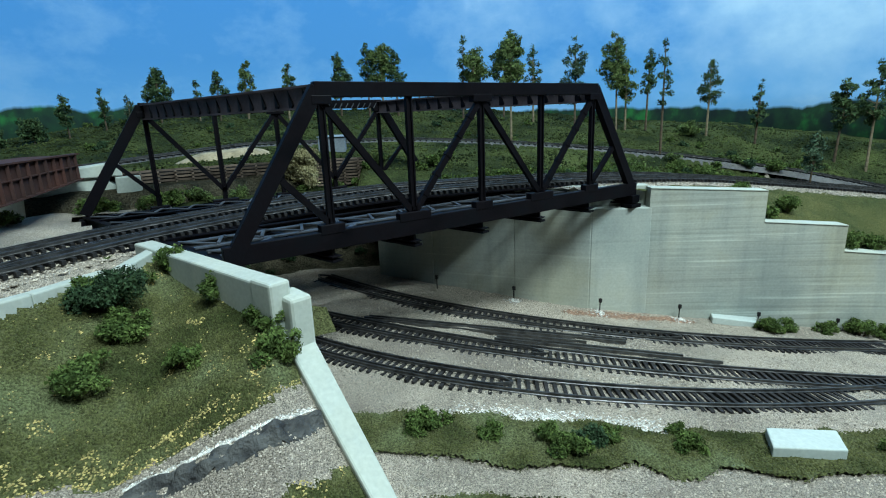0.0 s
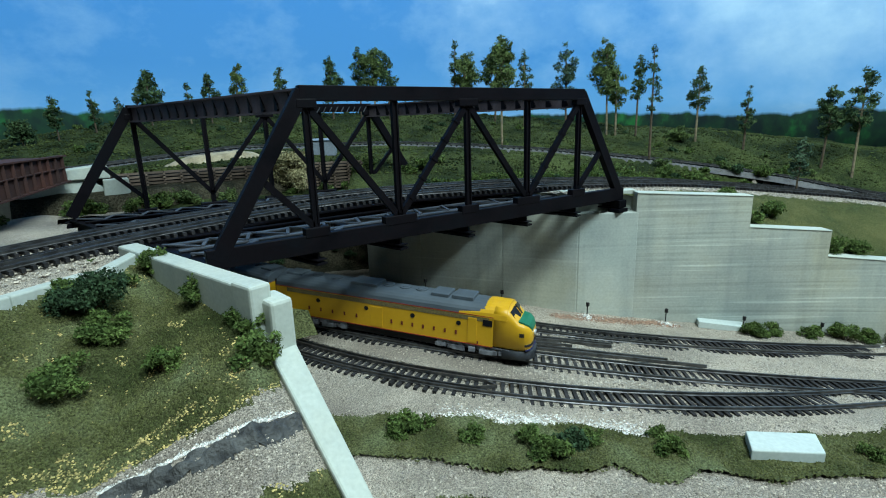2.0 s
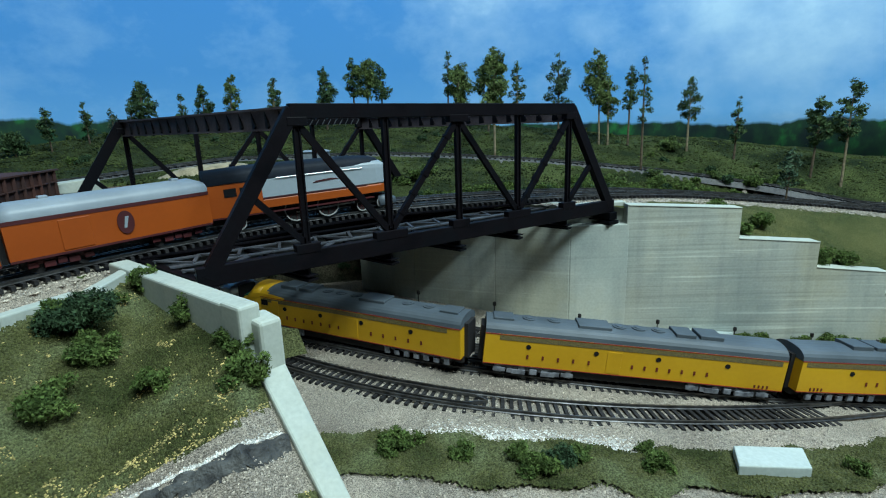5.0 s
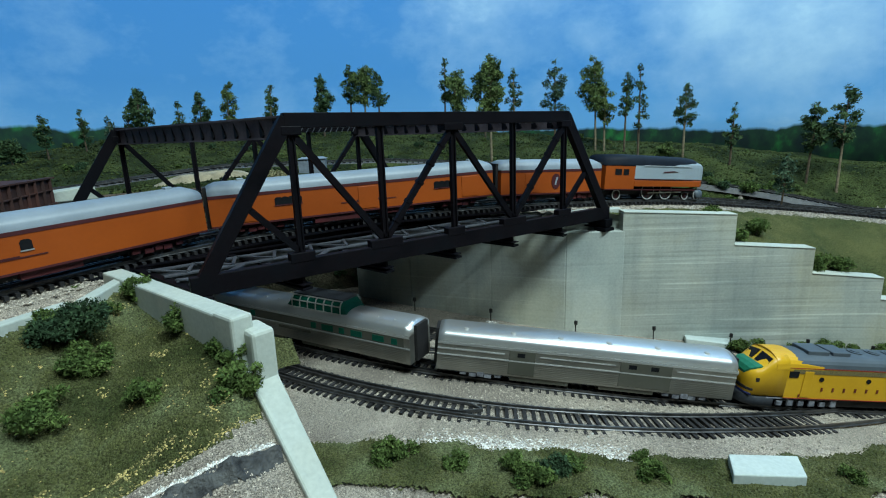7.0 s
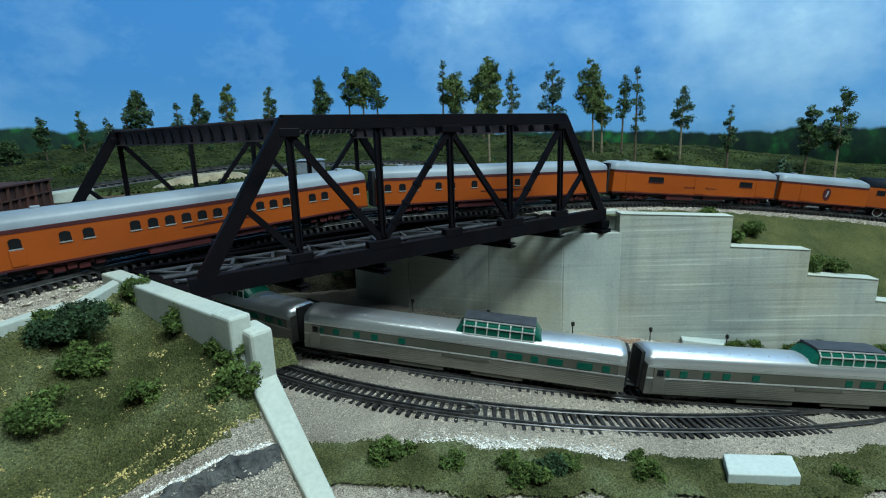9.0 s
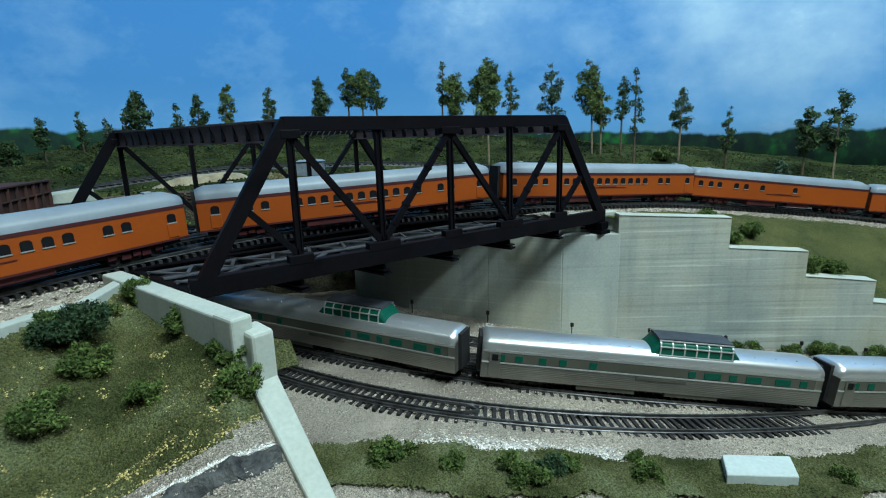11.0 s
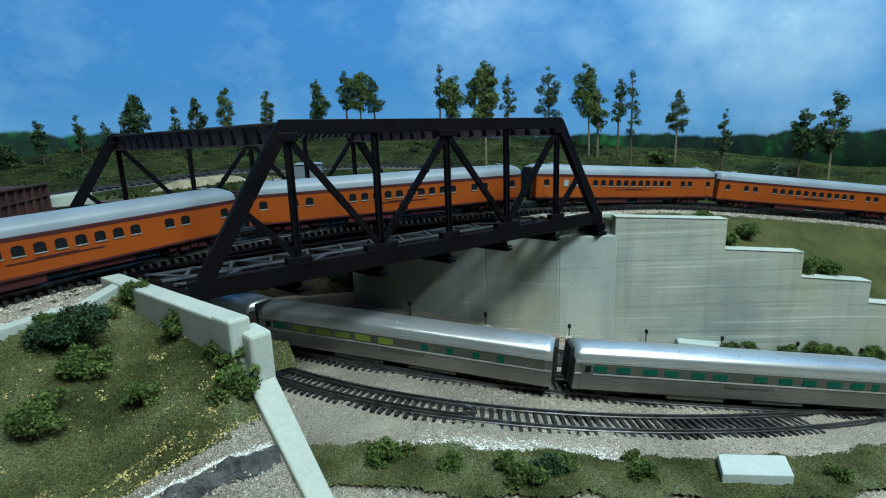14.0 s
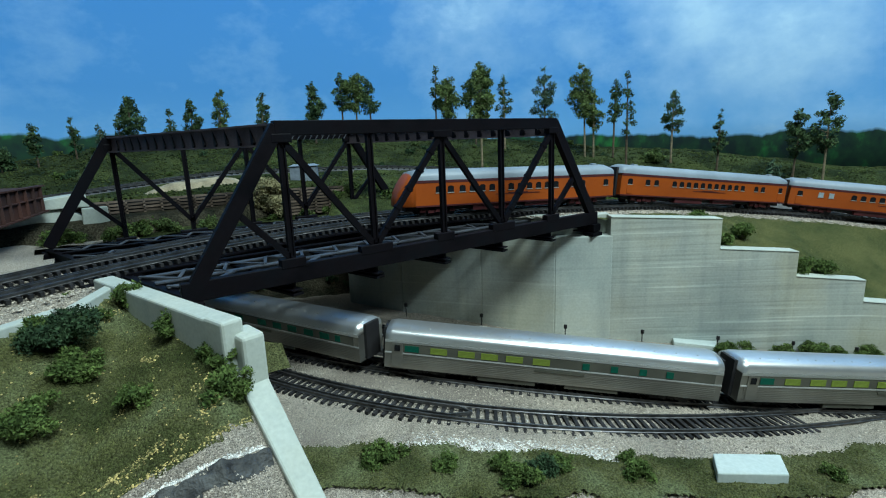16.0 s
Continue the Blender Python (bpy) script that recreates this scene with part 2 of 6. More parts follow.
LOWER = Line(glide([(0.0191, 0.2997, -0.1008), (0.0388, 0.2327, -0.1008), (0.0625, 0.1670, -0.1008), (0.0900, 0.1028, -0.1008), (0.1213, 0.0403, -0.1008), (0.1613, -0.0123, -0.1052), (0.2101, -0.0620, -0.1120), (0.2675, -0.1122, -0.1200), (0.3349, -0.1631, -0.1295), (0.4144, -0.2152, -0.1406), (0.5084, -0.2691, -0.1538), (0.6205, -0.3255, -0.1695), (0.7530, -0.3852, -0.1876), (0.8330, -0.4212, -0.1876), (0.9130, -0.4573, -0.1876), (0.9930, -0.4933, -0.1876)]))
NEAR = Line(glide([(0.0419, 0.1047, -0.1008), (0.0633, 0.0448, -0.1008), (0.0908, -0.0125, -0.1008), (0.1241, -0.0667, -0.1008), (0.1694, -0.1102, -0.1063), (0.2258, -0.1500, -0.1142), (0.2939, -0.1872, -0.1237), (0.3756, -0.2215, -0.1352), (0.4735, -0.2525, -0.1489)]))
FAR = Line(glide([(0.1399, 0.2247, -0.1022), (0.1588, 0.1657, -0.1048), (0.1855, 0.1090, -0.1086), (0.2206, 0.0544, -0.1135), (0.2650, 0.0015, -0.1197), (0.3202, -0.0499, -0.1274), (0.3878, -0.1000, -0.1369), (0.4702, -0.1491, -0.1484), (0.5703, -0.1973, -0.1624)]))
MID = None  # set with the hills


# ---- room and backdrop ----
EYE = (-0.055, -0.34)


def sky_paint():
    m = bpy.data.materials.new("painted_sky")
    m.use_nodes = True
    nt = m.node_tree
    b = nt.nodes["Principled BSDF"]
    b.inputs["Roughness"].default_value = 0.9
    b.inputs["Specular IOR Level"].default_value = 0.1
    tc = nt.nodes.new("ShaderNodeTexCoord")
    sep = nt.nodes.new("ShaderNodeSeparateXYZ")
    nt.links.new(tc.outputs["Object"], sep.inputs[0])

    def noise_at(scale, detail, stretch, off=0.0, rough=0.55):
        mp = nt.nodes.new("ShaderNodeMapping")
        mp.inputs["Scale"].default_value = stretch
        mp.inputs["Location"].default_value = (off, off * 0.7, off * 0.3)
        n = nt.nodes.new("ShaderNodeTexNoise")
        n.inputs["Scale"].default_value, n.inputs["Detail"].default_value, n.inputs["Roughness"].default_value = scale, detail, rough
        nt.links.new(tc.outputs["Object"], mp.inputs["Vector"])
        nt.links.new(mp.outputs["Vector"], n.inputs["Vector"])
        return n.outputs["Fac"]

    def ramp(src, stops):
        r = nt.nodes.new("ShaderNodeValToRGB")
        e = r.color_ramp.elements
        e[0].position, e[0].color = stops[0][0], (*stops[0][1], 1)
        e[1].position, e[1].color = stops[-1][0], (*stops[-1][1], 1)
        for p, c in stops[1:-1]:
            k = e.new(p)
            k.color = (*c, 1)
        nt.links.new(src, r.inputs["Fac"])
        return r.outputs["Color"]

    def math_node(op, a, c):
        k = nt.nodes.new("ShaderNodeMath")
        k.operation = op
        for i, v in enumerate((a, c)):
            if isinstance(v, (int, float)):
                k.inputs[i].default_value = v
            else:
                nt.links.new(v, k.inputs[i])
        return k.outputs[0]

    def blend(f, a, c):
        k = nt.nodes.new("ShaderNodeMixRGB")
        nt.links.new(f, k.inputs["Fac"])
        nt.links.new(a, k.inputs["Color1"])
        nt.links.new(c, k.inputs["Color2"])
        return k.outputs["Color"]

    z = sep.outputs["Z"]
    zz = math_node("MULTIPLY", z, 1.6)
    blue = ramp(zz, [(0.08, (0.17, 0.43, 0.76)), (0.35, (0.092, 0.31, 0.66)), (0.75, (0.066, 0.255, 0.60))])
    cloud = ramp(noise_at(3.4, 8, (1, 1, 1.5), 9.1, 0.62), [(0.46, (0, 0, 0)), (0.60, (0.25, 0.25, 0.25)), (0.76, (0.9, 0.9, 0.9))])
    white = nt.nodes.new("ShaderNodeRGB")
    white.outputs[0].default_value = (0.46, 0.66, 0.86, 1)
    side = math_node("MULTIPLY", ramp(sep.outputs["X"], [(0.55, (0, 0, 0)), (0.95, (1, 1, 1))]), ramp(noise_at(2.3, 7, (1, 1, 1.3), 6.0), [(0.44, (0.0, 0.0, 0.0)), (0.56, (0.30, 0.30, 0.30)), (0.66, (0.7, 0.7, 0.7))]))
    cloud = math_node("ADD", cloud, side)
    sky = blend(cloud, blue, white.outputs[0])
    # dark painted ridge along the foot
    ridge = math_node("ADD", math_node("MULTIPLY", noise_at(5, 6, (1, 1, 0.05), 1.0), 0.10), math_node("MULTIPLY", sep.outputs["X"], -0.032))
    edge = math_node("SUBTRACT", math_node("ADD", ridge, 0.062), z)
    mask = ramp(math_node("ADD", math_node("MULTIPLY", edge, 60.0), 0.5), [(0.3, (0, 0, 0)), (0.7, (1, 1, 1))])
    green = ramp(noise_at(26, 8, (1, 1, 0.7), 2.0), [(0.38, (0.016, 0.030, 0.030)), (0.56, (0.022, 0.060, 0.034)), (0.70, (0.03, 0.17, 0.05))])
    nt.links.new(blend(mask, sky, green), b.inputs["Base Color"])
    return m


M_SKY = sky_paint()
_n, _rad = 72, 1.34
_mb = MB()
_rows = []
for zz in (-0.075, 0.1, 0.4, 0.8, 1.3):
    _rows.append([(EYE[0] + _rad * math.sin(math.radians(-40 + 145 * i / _n)), EYE[1] + _rad * math.cos(math.radians(-40 + 145 * i / _n)), zz) for i in range(_n + 1)])
_mb.loft(_rows, close=False, caps=False)
_wall = part("backdrop", _mb, M_SKY, smooth=True)
_sol = _wall.modifiers.new("board", "SOLIDIFY")
_sol.thickness = 0.006
tagged(_wall, "curved backdrop board painted with blue sky and pale clouds", "backdrop", kind="structure")

M_ROOM = mat("room_paint", (0.20, 0.21, 0.21), (0.17, 0.18, 0.19), scale=3, fine=60, bump=0.05)
for nm, b in (("wall_north", (-5, 4.6, -0.2, 4, 4.7, 1.9)), ("wall_south", (-5, -3.0, -0.2, 4, -2.9, 1.9)),
              ("wall_west", (-5.1, -2.9, -0.2, -5, 4.6, 1.9)), ("wall_east", (4, -2.9, -0.2, 4.1, 4.6, 1.9)),
              ("ceiling", (-5.1, -3.0, 1.9, 4.1, 4.7, 2.0))):
    tagged(part(nm, MB().box(*b), M_ROOM), "plain pale grey painted " + ("ceiling" if nm == "ceiling" else "room wall"), "ceiling" if nm == "ceiling" else "wall", kind="structure")


# ---- lower ground ----
def wob(x, y, k, s=0.0):
    return noise.noise((x * k + s, y * k - s, s))


def sheet(name, fn, x0, x1, y0, y1, step, material, keep=None, smooth=True):
    nx, ny = int((x1 - x0) / step) + 1, int((y1 - y0) / step) + 1
    v = [(x0 + i * step, y0 + j * step) for j in range(ny) for i in range(nx)]
    v = [(x, y, fn(x, y)) for x, y in v]
    f = []
    for j in range(ny - 1):
        for i in range(nx - 1):
            a = j * nx + i
            if keep is None or keep(x0 + (i + 0.5) * step, y0 + (j + 0.5) * step):
                f.append((a, a + 1, a + nx + 1, a + nx))
    used = sorted({k for q in f for k in q})
    ix = {k: n for n, k in enumerate(used)}
    return part(name, raw(name, [v[k] for k in used], [tuple(ix[k] for k in q) for q in f], smooth), material)


def lower_z(x, y):
    near = -0.35 < x < 0.9 and -0.6 < y < 0.5
    return yard_level(x) - 0.0045 + (0.0022 * wob(x, y, 30) + 0.0012 * wob(x, y, 90, 3) if near else 0.0)


tagged(sheet("ground", lower_z, -0.25, 0.85, -0.5, 0.42, 0.0065, M_GRAVEL), "beige fine gravel ground around the yard tracks", "ground", kind="structure")
_o = MB()
for b in ((-5, -2.9, -0.25, 4.6, HIGH_END), (0.85, -2.9, 4, 4.6, LOW_END), (-0.25, -2.9, 0.85, -0.5, LOW_END), (-0.25, 0.42, 0.85, 4.6, HIGH_END)):
    _o.box(b[0], b[1], LOW_END - 0.02, b[2], b[3], b[4] - 0.0045)
tagged(part("ground", _o, M_GRAVEL), "plain gravel base of the layout", "ground", kind="structure")

# ---- walls' lines ----
CUT_L = [(-0.116, 0.32), (-0.037, 0.075), (0.012, -0.077)]
WALL_R = [(0.214, 0.229), (0.256, 0.168), (0.314, 0.087), (0.362, 0.019), (0.416, -0.017), (0.511, -0.089), (0.566, -0.130), (0.639, -0.192), (0.814, -0.376), (0.985, -0.656)]


def wall_s(i):
    return sum(math.dist(WALL_R[k], WALL_R[k + 1]) for k in range(i))


def along_wall(x, y):
    """Distance along the right wall from its corner, and distance behind its face."""
    best = (9, 0, 0)
    s = 0.0
    for (ax, ay), (bx, by) in zip(WALL_R, WALL_R[1:]):
        L = math.dist((ax, ay), (bx, by))
        ux, uy = (bx - ax) / L, (by - ay) / L
        t = (x - ax) * ux + (y - ay) * uy
        tc_ = min(max(t, 0), L)
        d = math.hypot(x - ax - ux * tc_, y - ay - uy * tc_)
        if d < best[0]:
            best = (d, s + tc_, (-uy) * (x - ax) + ux * (y - ay))
        s += L
    return best[1] - wall_s(4), best[0] if best[2] > 0 else -best[0]


def wall_top(s):
    """Top of the stepped wall; s from the corner of the abutment."""
    return -0.0067 if s < 0.115 else -0.0457 if s < 0.200 else -0.0794 if s < 0.273 else -0.1093 if s < 0.354 else -0.1430


def slope_top(s):
    return float(np.interp(s, [-0.1, 0.000, 0.090, 0.112, 0.173, 0.196, 0.247, 0.269, 0.328, 0.351, 0.745], [-0.009, -0.0093, -0.0176, -0.0473, -0.0553, -0.0811, -0.0892, -0.1112, -0.1192, -0.1413, -0.1572]))


AZ = [-0.02, 0.22, 0.50, 0.67, 0.82, 0.92, 1.02, 1.11, 1.19, 1.31]
ZM = [0.0325, 0.0476, 0.0445, 0.0355, 0.024, 0.014, 0.0026, -0.0105, -0.0245, -0.052]
DM = [0.80, 0.85, 0.87, 0.87, 0.876, 0.895, 0.914, 0.944, 0.973, 1.013]
AT = [-0.12, 0.07, 0.30, 0.50, 0.72, 0.92, 1.02, 1.10, 1.18, 1.30]
ZT = [0.056, 0.094, 0.099, 0.095, 0.080, 0.053, 0.043, 0.036, 0.021, -0.0015]
MID = Line([(EYE[0] + math.sin(a) * np.interp(a, AZ, DM), EYE[1] + math.cos(a) * np.interp(a, AZ, DM), np.interp(a, AZ, ZM)) for a in np.linspace(-0.12, 1.42, 90)])


def ease(t):
    t = min(max(t, 0.0), 1.0)
    return t * t * (3 - 2 * t)


_up = np.array([UPPER.at(s) for s in np.linspace(-0.9, UPPER.s[-1] + 0.3, 420)])
_ud = np.gradient(_up[:, :2], axis=0)
_ud /= np.linalg.norm(_ud, axis=1)[:, None]


def upland(x, y):
    d = np.hypot(_up[:, 0] - x, _up[:, 1] - y)
    i = int(d.argmin())
    o = float(_ud[i, 0] * (y - _up[i, 1]) - _ud[i, 1] * (x - _up[i, 0]))
    bed = float(_up[i, 2]) - 0.0075
    D, az = math.hypot(x - EYE[0], y - EYE[1]), math.atan2(x - EYE[0], y - EYE[1])
    bump = 0.004 * wob(x, y, 14) + 0.0025 * wob(x, y, 40, 5)
    if -0.03 < o < 0.085:
        return bed + 0.3 * bump * (abs(o - 0.026) > 0.05)
    if o <= -0.03:
        if x < 0.15:
            return bed - 0.003 + 0.15 * bump
        s, w = along_wall(x, y)
        w = max(w, 0.0)
        k = w / (w - o - 0.03 + 1e-6)
        zt = slope_top(s)
        return zt + (bed - zt) * ease(k) * 0.6 + (bed - zt) * k * 0.4 + 0.35 * bump
    dm, zm, zt = np.interp(az, AZ, DM), np.interp(az, AZ, ZM) - 0.006, np.interp(az, AT, ZT)
    if D < dm - 0.03:
        k = (o - 0.085) / (o - 0.085 + dm - 0.03 - D + 1e-6)
        z = bed - 0.004 + (zm - bed) * ease(k)
        if az < 0.42 and x > -0.35:
            z = -0.012 if D < 0.735 else max(z, 0.022 + (D - 0.735) * 0.15)
        return z + bump * ease(k * 3)
    if D < dm + 0.03:
        return zm
    k = (D - dm - 0.03) / (1.13 - dm)
    return zm + (zt - zm) * (0.5 * ease(k) + 0.5 * min(k, 1.0)) + bump * 1.4 * ease(k * 4)


def left_of_cut(x, y):
    if y > -0.077:
        xs = np.interp(y, [-0.077, 0.075, 0.30], [0.012, -0.037, -0.088])
        return x < xs - 0.004
    return False


def below_parapet(x, y):
    return 0.63 * (x + 0.03) - 0.775 * (y - 0.045) > 0.002


def keep_upland(x, y):
    if math.hypot(x - EYE[0], y - EYE[1]) > 1.335 or y < -0.62:
        return False
    if x < 0.1 and y < 0.31:
        return left_of_cut(x, y) and not below_parapet(x, y)
    if y > 0.31 and x < 0.27:
        return True
    s, w = along_wall(x, y)
    return w > 0.006


_land = sheet("hillside", upland, -0.55, 1.32, -0.62, 1.02, 0.0085, M_FOREST, keep_upland)
tagged(_land, "rolling model hillside covered in dark green ground foam", "hill", kind="structure")
_land.data.materials.append(M_MEADOW)
_land.data.materials.append(M_GRAVEL)
for p in _land.data.polygons:
    c = p.center
    d = np.hypot(_up[:, 0] - c.x, _up[:, 1] - c.y)
    i = int(d.argmin())
    o = float(_ud[i, 0] * (c.y - _up[i, 1]) - _ud[i, 1] * (c.x - _up[i, 0])) + 0.012 * wob(c.x, c.y, 30, 2)
    dm = np.interp(math.atan2(c.x - EYE[0], c.y - EYE[1]), AZ, DM)
    D = math.hypot(c.x - EYE[0], c.y - EYE[1])
    if -0.04 < o < 0.085 or (c.x < 0.15 and o < 0) or (c.x < 0.0 and c.y < 0.37):
        p.material_index = 2
    elif o < -0.03:
        p.material_index = 1


_rb = []
for i in range(140):
    q = MID.s[0] + (MID.s[-1] - MID.s[0]) * i / 139
    p, d = MID.at(q), MID.way(q)
    k = np.array([-d[1], d[0]]) / math.hypot(d[0], d[1])
    j = 0.003 * wob(i * 0.13, 0, 1.7)
    _rb.append([(p[0] + k[0] * o, p[1] + k[1] * o, p[2] + z) for o, z in ((-0.031 + j, -0.013), (-0.020, -0.0050), (0.020, -0.0050), (0.031 - j, -0.013))])
tagged(part("roadbed", MB().loft(_rb), M_GREYBALLAST), "grey ballast roadbed of the branch line", "ballast", kind="structure")


# Brown earth, toned dark so the colour holds the shade under the bridge.
M_BANK = mat("shaded_bank_earth", (0.060, 0.052, 0.034), (0.022, 0.022, 0.014), scale=40, fine=500, bump=1.0, dist=0.003, rough=1.0, spec=0.1, grain=0.7)


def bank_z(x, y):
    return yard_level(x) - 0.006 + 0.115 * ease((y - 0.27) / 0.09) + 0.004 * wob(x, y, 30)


tagged(sheet("embankment", bank_z, -0.13, 0.30, 0.26, 0.38, 0.006, M_BANK), "overgrown brown bank, coloured dark for the shade under the bridge", "bank", kind="structure")

# ---- foreground hill ----
def seg_d(x, y, a, b):
    L2 = (b[0] - a[0]) ** 2 + (b[1] - a[1]) ** 2
    t = min(max(((x - a[0]) * (b[0] - a[0]) + (y - a[1]) * (b[1] - a[1])) / L2, 0), 1)
    return math.hypot(x - a[0] - t * (b[0] - a[0]), y - a[1] - t * (b[1] - a[1]))


PARAPET = [(-0.45, -0.20), (-0.1, -0.012), (-0.03, 0.045)]


def hill_z(x, y):
    dl = max(0.63 * (x + 0.03) - 0.775 * (y - 0.045), 0)
    dp = min(seg_d(x, y, PARAPET[0], PARAPET[1]), seg_d(x, y, PARAPET[1], PARAPET[2]), seg_d(x, y, (-0.037, 0.075), (0.012, -0.077)))
    z = -0.009 - 0.58 * (0.10 * dl + 0.85 * dp)
    if y < -0.078:
        z = min(z, -0.030 + 0.63 * (y + 0.088) - 0.004 + 0.62 * max(0.0, 0.004 - x))
    z += 0.003 * wob(x, y, 22) + 0.0016 * wob(x, y, 60, 4)
    return max(z, yard_level(x) - 0.006)


_hill = sheet("foreground_hill", hill_z, -0.35, 0.030, -0.34, 0.06, 0.004, M_GRASS,
              lambda x, y: below_parapet(x, y) and (y < -0.077 or left_of_cut(x - 0.004, y)) and (y > -0.088 or x < 0.0030 + 0.100 * (-0.088 - y)))
tagged(_hill, "grassy olive green slope beside the bridge abutment", "hill", kind="structure")


# ---- concrete ----
def wallpiece(mb, a, b, z0, z1a, z1b, thick, side=1, z0b=None):
    """An upright slab from a to b; thickness to its left for side 1."""
    dx, dy = b[0] - a[0], b[1] - a[1]
    L = math.hypot(dx, dy)
    nx, ny = -dy / L * thick * side, dx / L * thick * side
    z2 = z0 if z0b is None else z0b
    return mb.quadbox([(a[0], a[1], z0), (b[0], b[1], z2), (b[0] + nx, b[1] + ny, z2), (a[0] + nx, a[1] + ny, z0),
                       (a[0], a[1], z1a), (b[0], b[1], z1b), (b[0] + nx, b[1] + ny, z1b), (a[0] + nx, a[1] + ny, z1a)])


def lerp2(a, b, t):
    return (a[0] + (b[0] - a[0]) * t, a[1] + (b[1] - a[1]) * t)


right = thing("retaining_wall", "tall weathered concrete abutment with stepped wing wall", "retaining wall")
_abut = MB()
for a, b in zip(WALL_R[0:4], WALL_R[1:4]):
    wallpiece(_abut, a, b, LOW_END, -0.026, -0.026, 0.06)
wallpiece(_abut, WALL_R[3], lerp2(WALL_R[3], WALL_R[4], 0.985), LOW_END, -0.026, -0.026, 0.06)
part("abutment", _abut, M_CONC, right, bevel=0.0012)
_seat = MB()
for a, b in zip(WALL_R[0:4], WALL_R[1:5]):
    k = Vector((b[0] - a[0], b[1] - a[1], 0)).normalized()
    n = Vector((-k.y, k.x, 0)) * 0.016
    wallpiece(_seat, (a[0] + n.x, a[1] + n.y), (b[0] + n.x, b[1] + n.y), -0.0262, -0.006, -0.004, 0.012)
part("back_wall", _seat, M_COPING, right, bevel=0.001)
_s0 = 0.0
_pts = WALL_R[4:]
_run = [0.0]
for a, b in zip(_pts, _pts[1:]):
    _run.append(_run[-1] + math.dist(a, b))


def on_run(s):
    for i in range(len(_run) - 1):
        if s <= _run[i + 1] or i == len(_run) - 2:
            return lerp2(_pts[i], _pts[i + 1], (s - _run[i]) / (_run[i + 1] - _run[i]))


for s0, s1 in ((-0.004, 0.115), (0.115, 0.200), (0.200, 0.273), (0.273, 0.354), (0.354, 0.770)):
    pc, lip = MB(), MB()
    z = wall_top((s0 + s1) / 2)
    k = 1 if s1 < 0.37 else 3
    for i in range(k):
        a, b = on_run(s0 + (s1 - s0) * i / k), on_run(s0 + (s1 - s0) * (i + 1) / k)
        drop = -0.006 * i / k, -0.006 * (i + 1) / k
        wallpiece(pc, a, b, LOW_END - 0.01, z + drop[0], z + drop[1], 0.016)
        u = Vector((b[0] - a[0], b[1] - a[1], 0)).normalized()
        wallpiece(lip, (a[0] + u.y * 0.0008, a[1] - u.x * 0.0008), (b[0] + u.y * 0.0008, b[1] - u.x * 0.0008), z + drop[0] + 0.0002, z + drop[0] + 0.0015, z + drop[1] + 0.0015, 0.0175, 1, z + drop[1] + 0.0002)
    w = part("wing_panel", pc, M_BOARD, right)
    part("coping", lip, M_COPING, w, "pale worn coping", bevel=0.0006)

left = thing("abutment", "pale concrete bridge abutment with corner posts and sloping wing", "abutment")
A_, B_ = (-0.037, 0.075), (0.007, -0.077)
U_ = Vector((B_[0] - A_[0], B_[1] - A_[1], 0)).normalized()
part("coping", wallpiece(MB(), A_, B_, -0.075, -0.003, -0.003, 0.013, -1), M_COPING, left, bevel=0.0012)
_f = MB()
wallpiece(_f, (A_[0] - U_.x * 0.26, A_[1] - U_.y * 0.26), B_, G - 0.01, -0.020, -0.0201, 0.012, 1)
part("face", _f, M_CONC, left)
part("corner_post", wallpiece(MB(), (B_[0] - U_.x * 0.006 - 0.002, B_[1] - U_.y * 0.006), (B_[0] + U_.x * 0.012 - 0.002, B_[1] + U_.y * 0.012), G - 0.01, -0.0015, -0.0015, 0.012, -1), M_COPING, left, bevel=0.0015)
part("lower_post", wallpiece(MB(), (B_[0] + 0.0058, B_[1] - 0.001), (B_[0] + 0.0095, B_[1] - 0.018), G - 0.01, -0.0085, -0.0095, 0.0125, -1), M_COPING, left, bevel=0.0018)
_w = MB()
_w.quadbox([(0.0015, -0.088, G - 0.01), (0.0180, -0.088, G - 0.01), (0.0240, -0.215, G - 0.01), (0.0150, -0.215, G - 0.01),
            (0.0005, -0.088, -0.028), (0.0155, -0.088, -0.030), (0.0240, -0.215, -0.115), (0.0150, -0.215, -0.113)])
part("sloping_wing", _w, M_COPING, left, bevel=0.0012)

low = thing("parapet", "low pale concrete parapet along the ballast", "wall")
for i, (a, b, z) in enumerate((((-0.42, -0.175), (-0.1, -0.010), -0.006), ((-0.1, -0.010), (-0.066, 0.014), -0.006), ((-0.058, 0.008), (-0.03, 0.062), -0.0045))):
    part("block", wallpiece(MB(), a, b, -0.05, z, z, 0.008, 1), M_COPING, low, bevel=0.001)


# ---- tracks ----
GAUGE, TIE_L = 0.0195, 0.0315


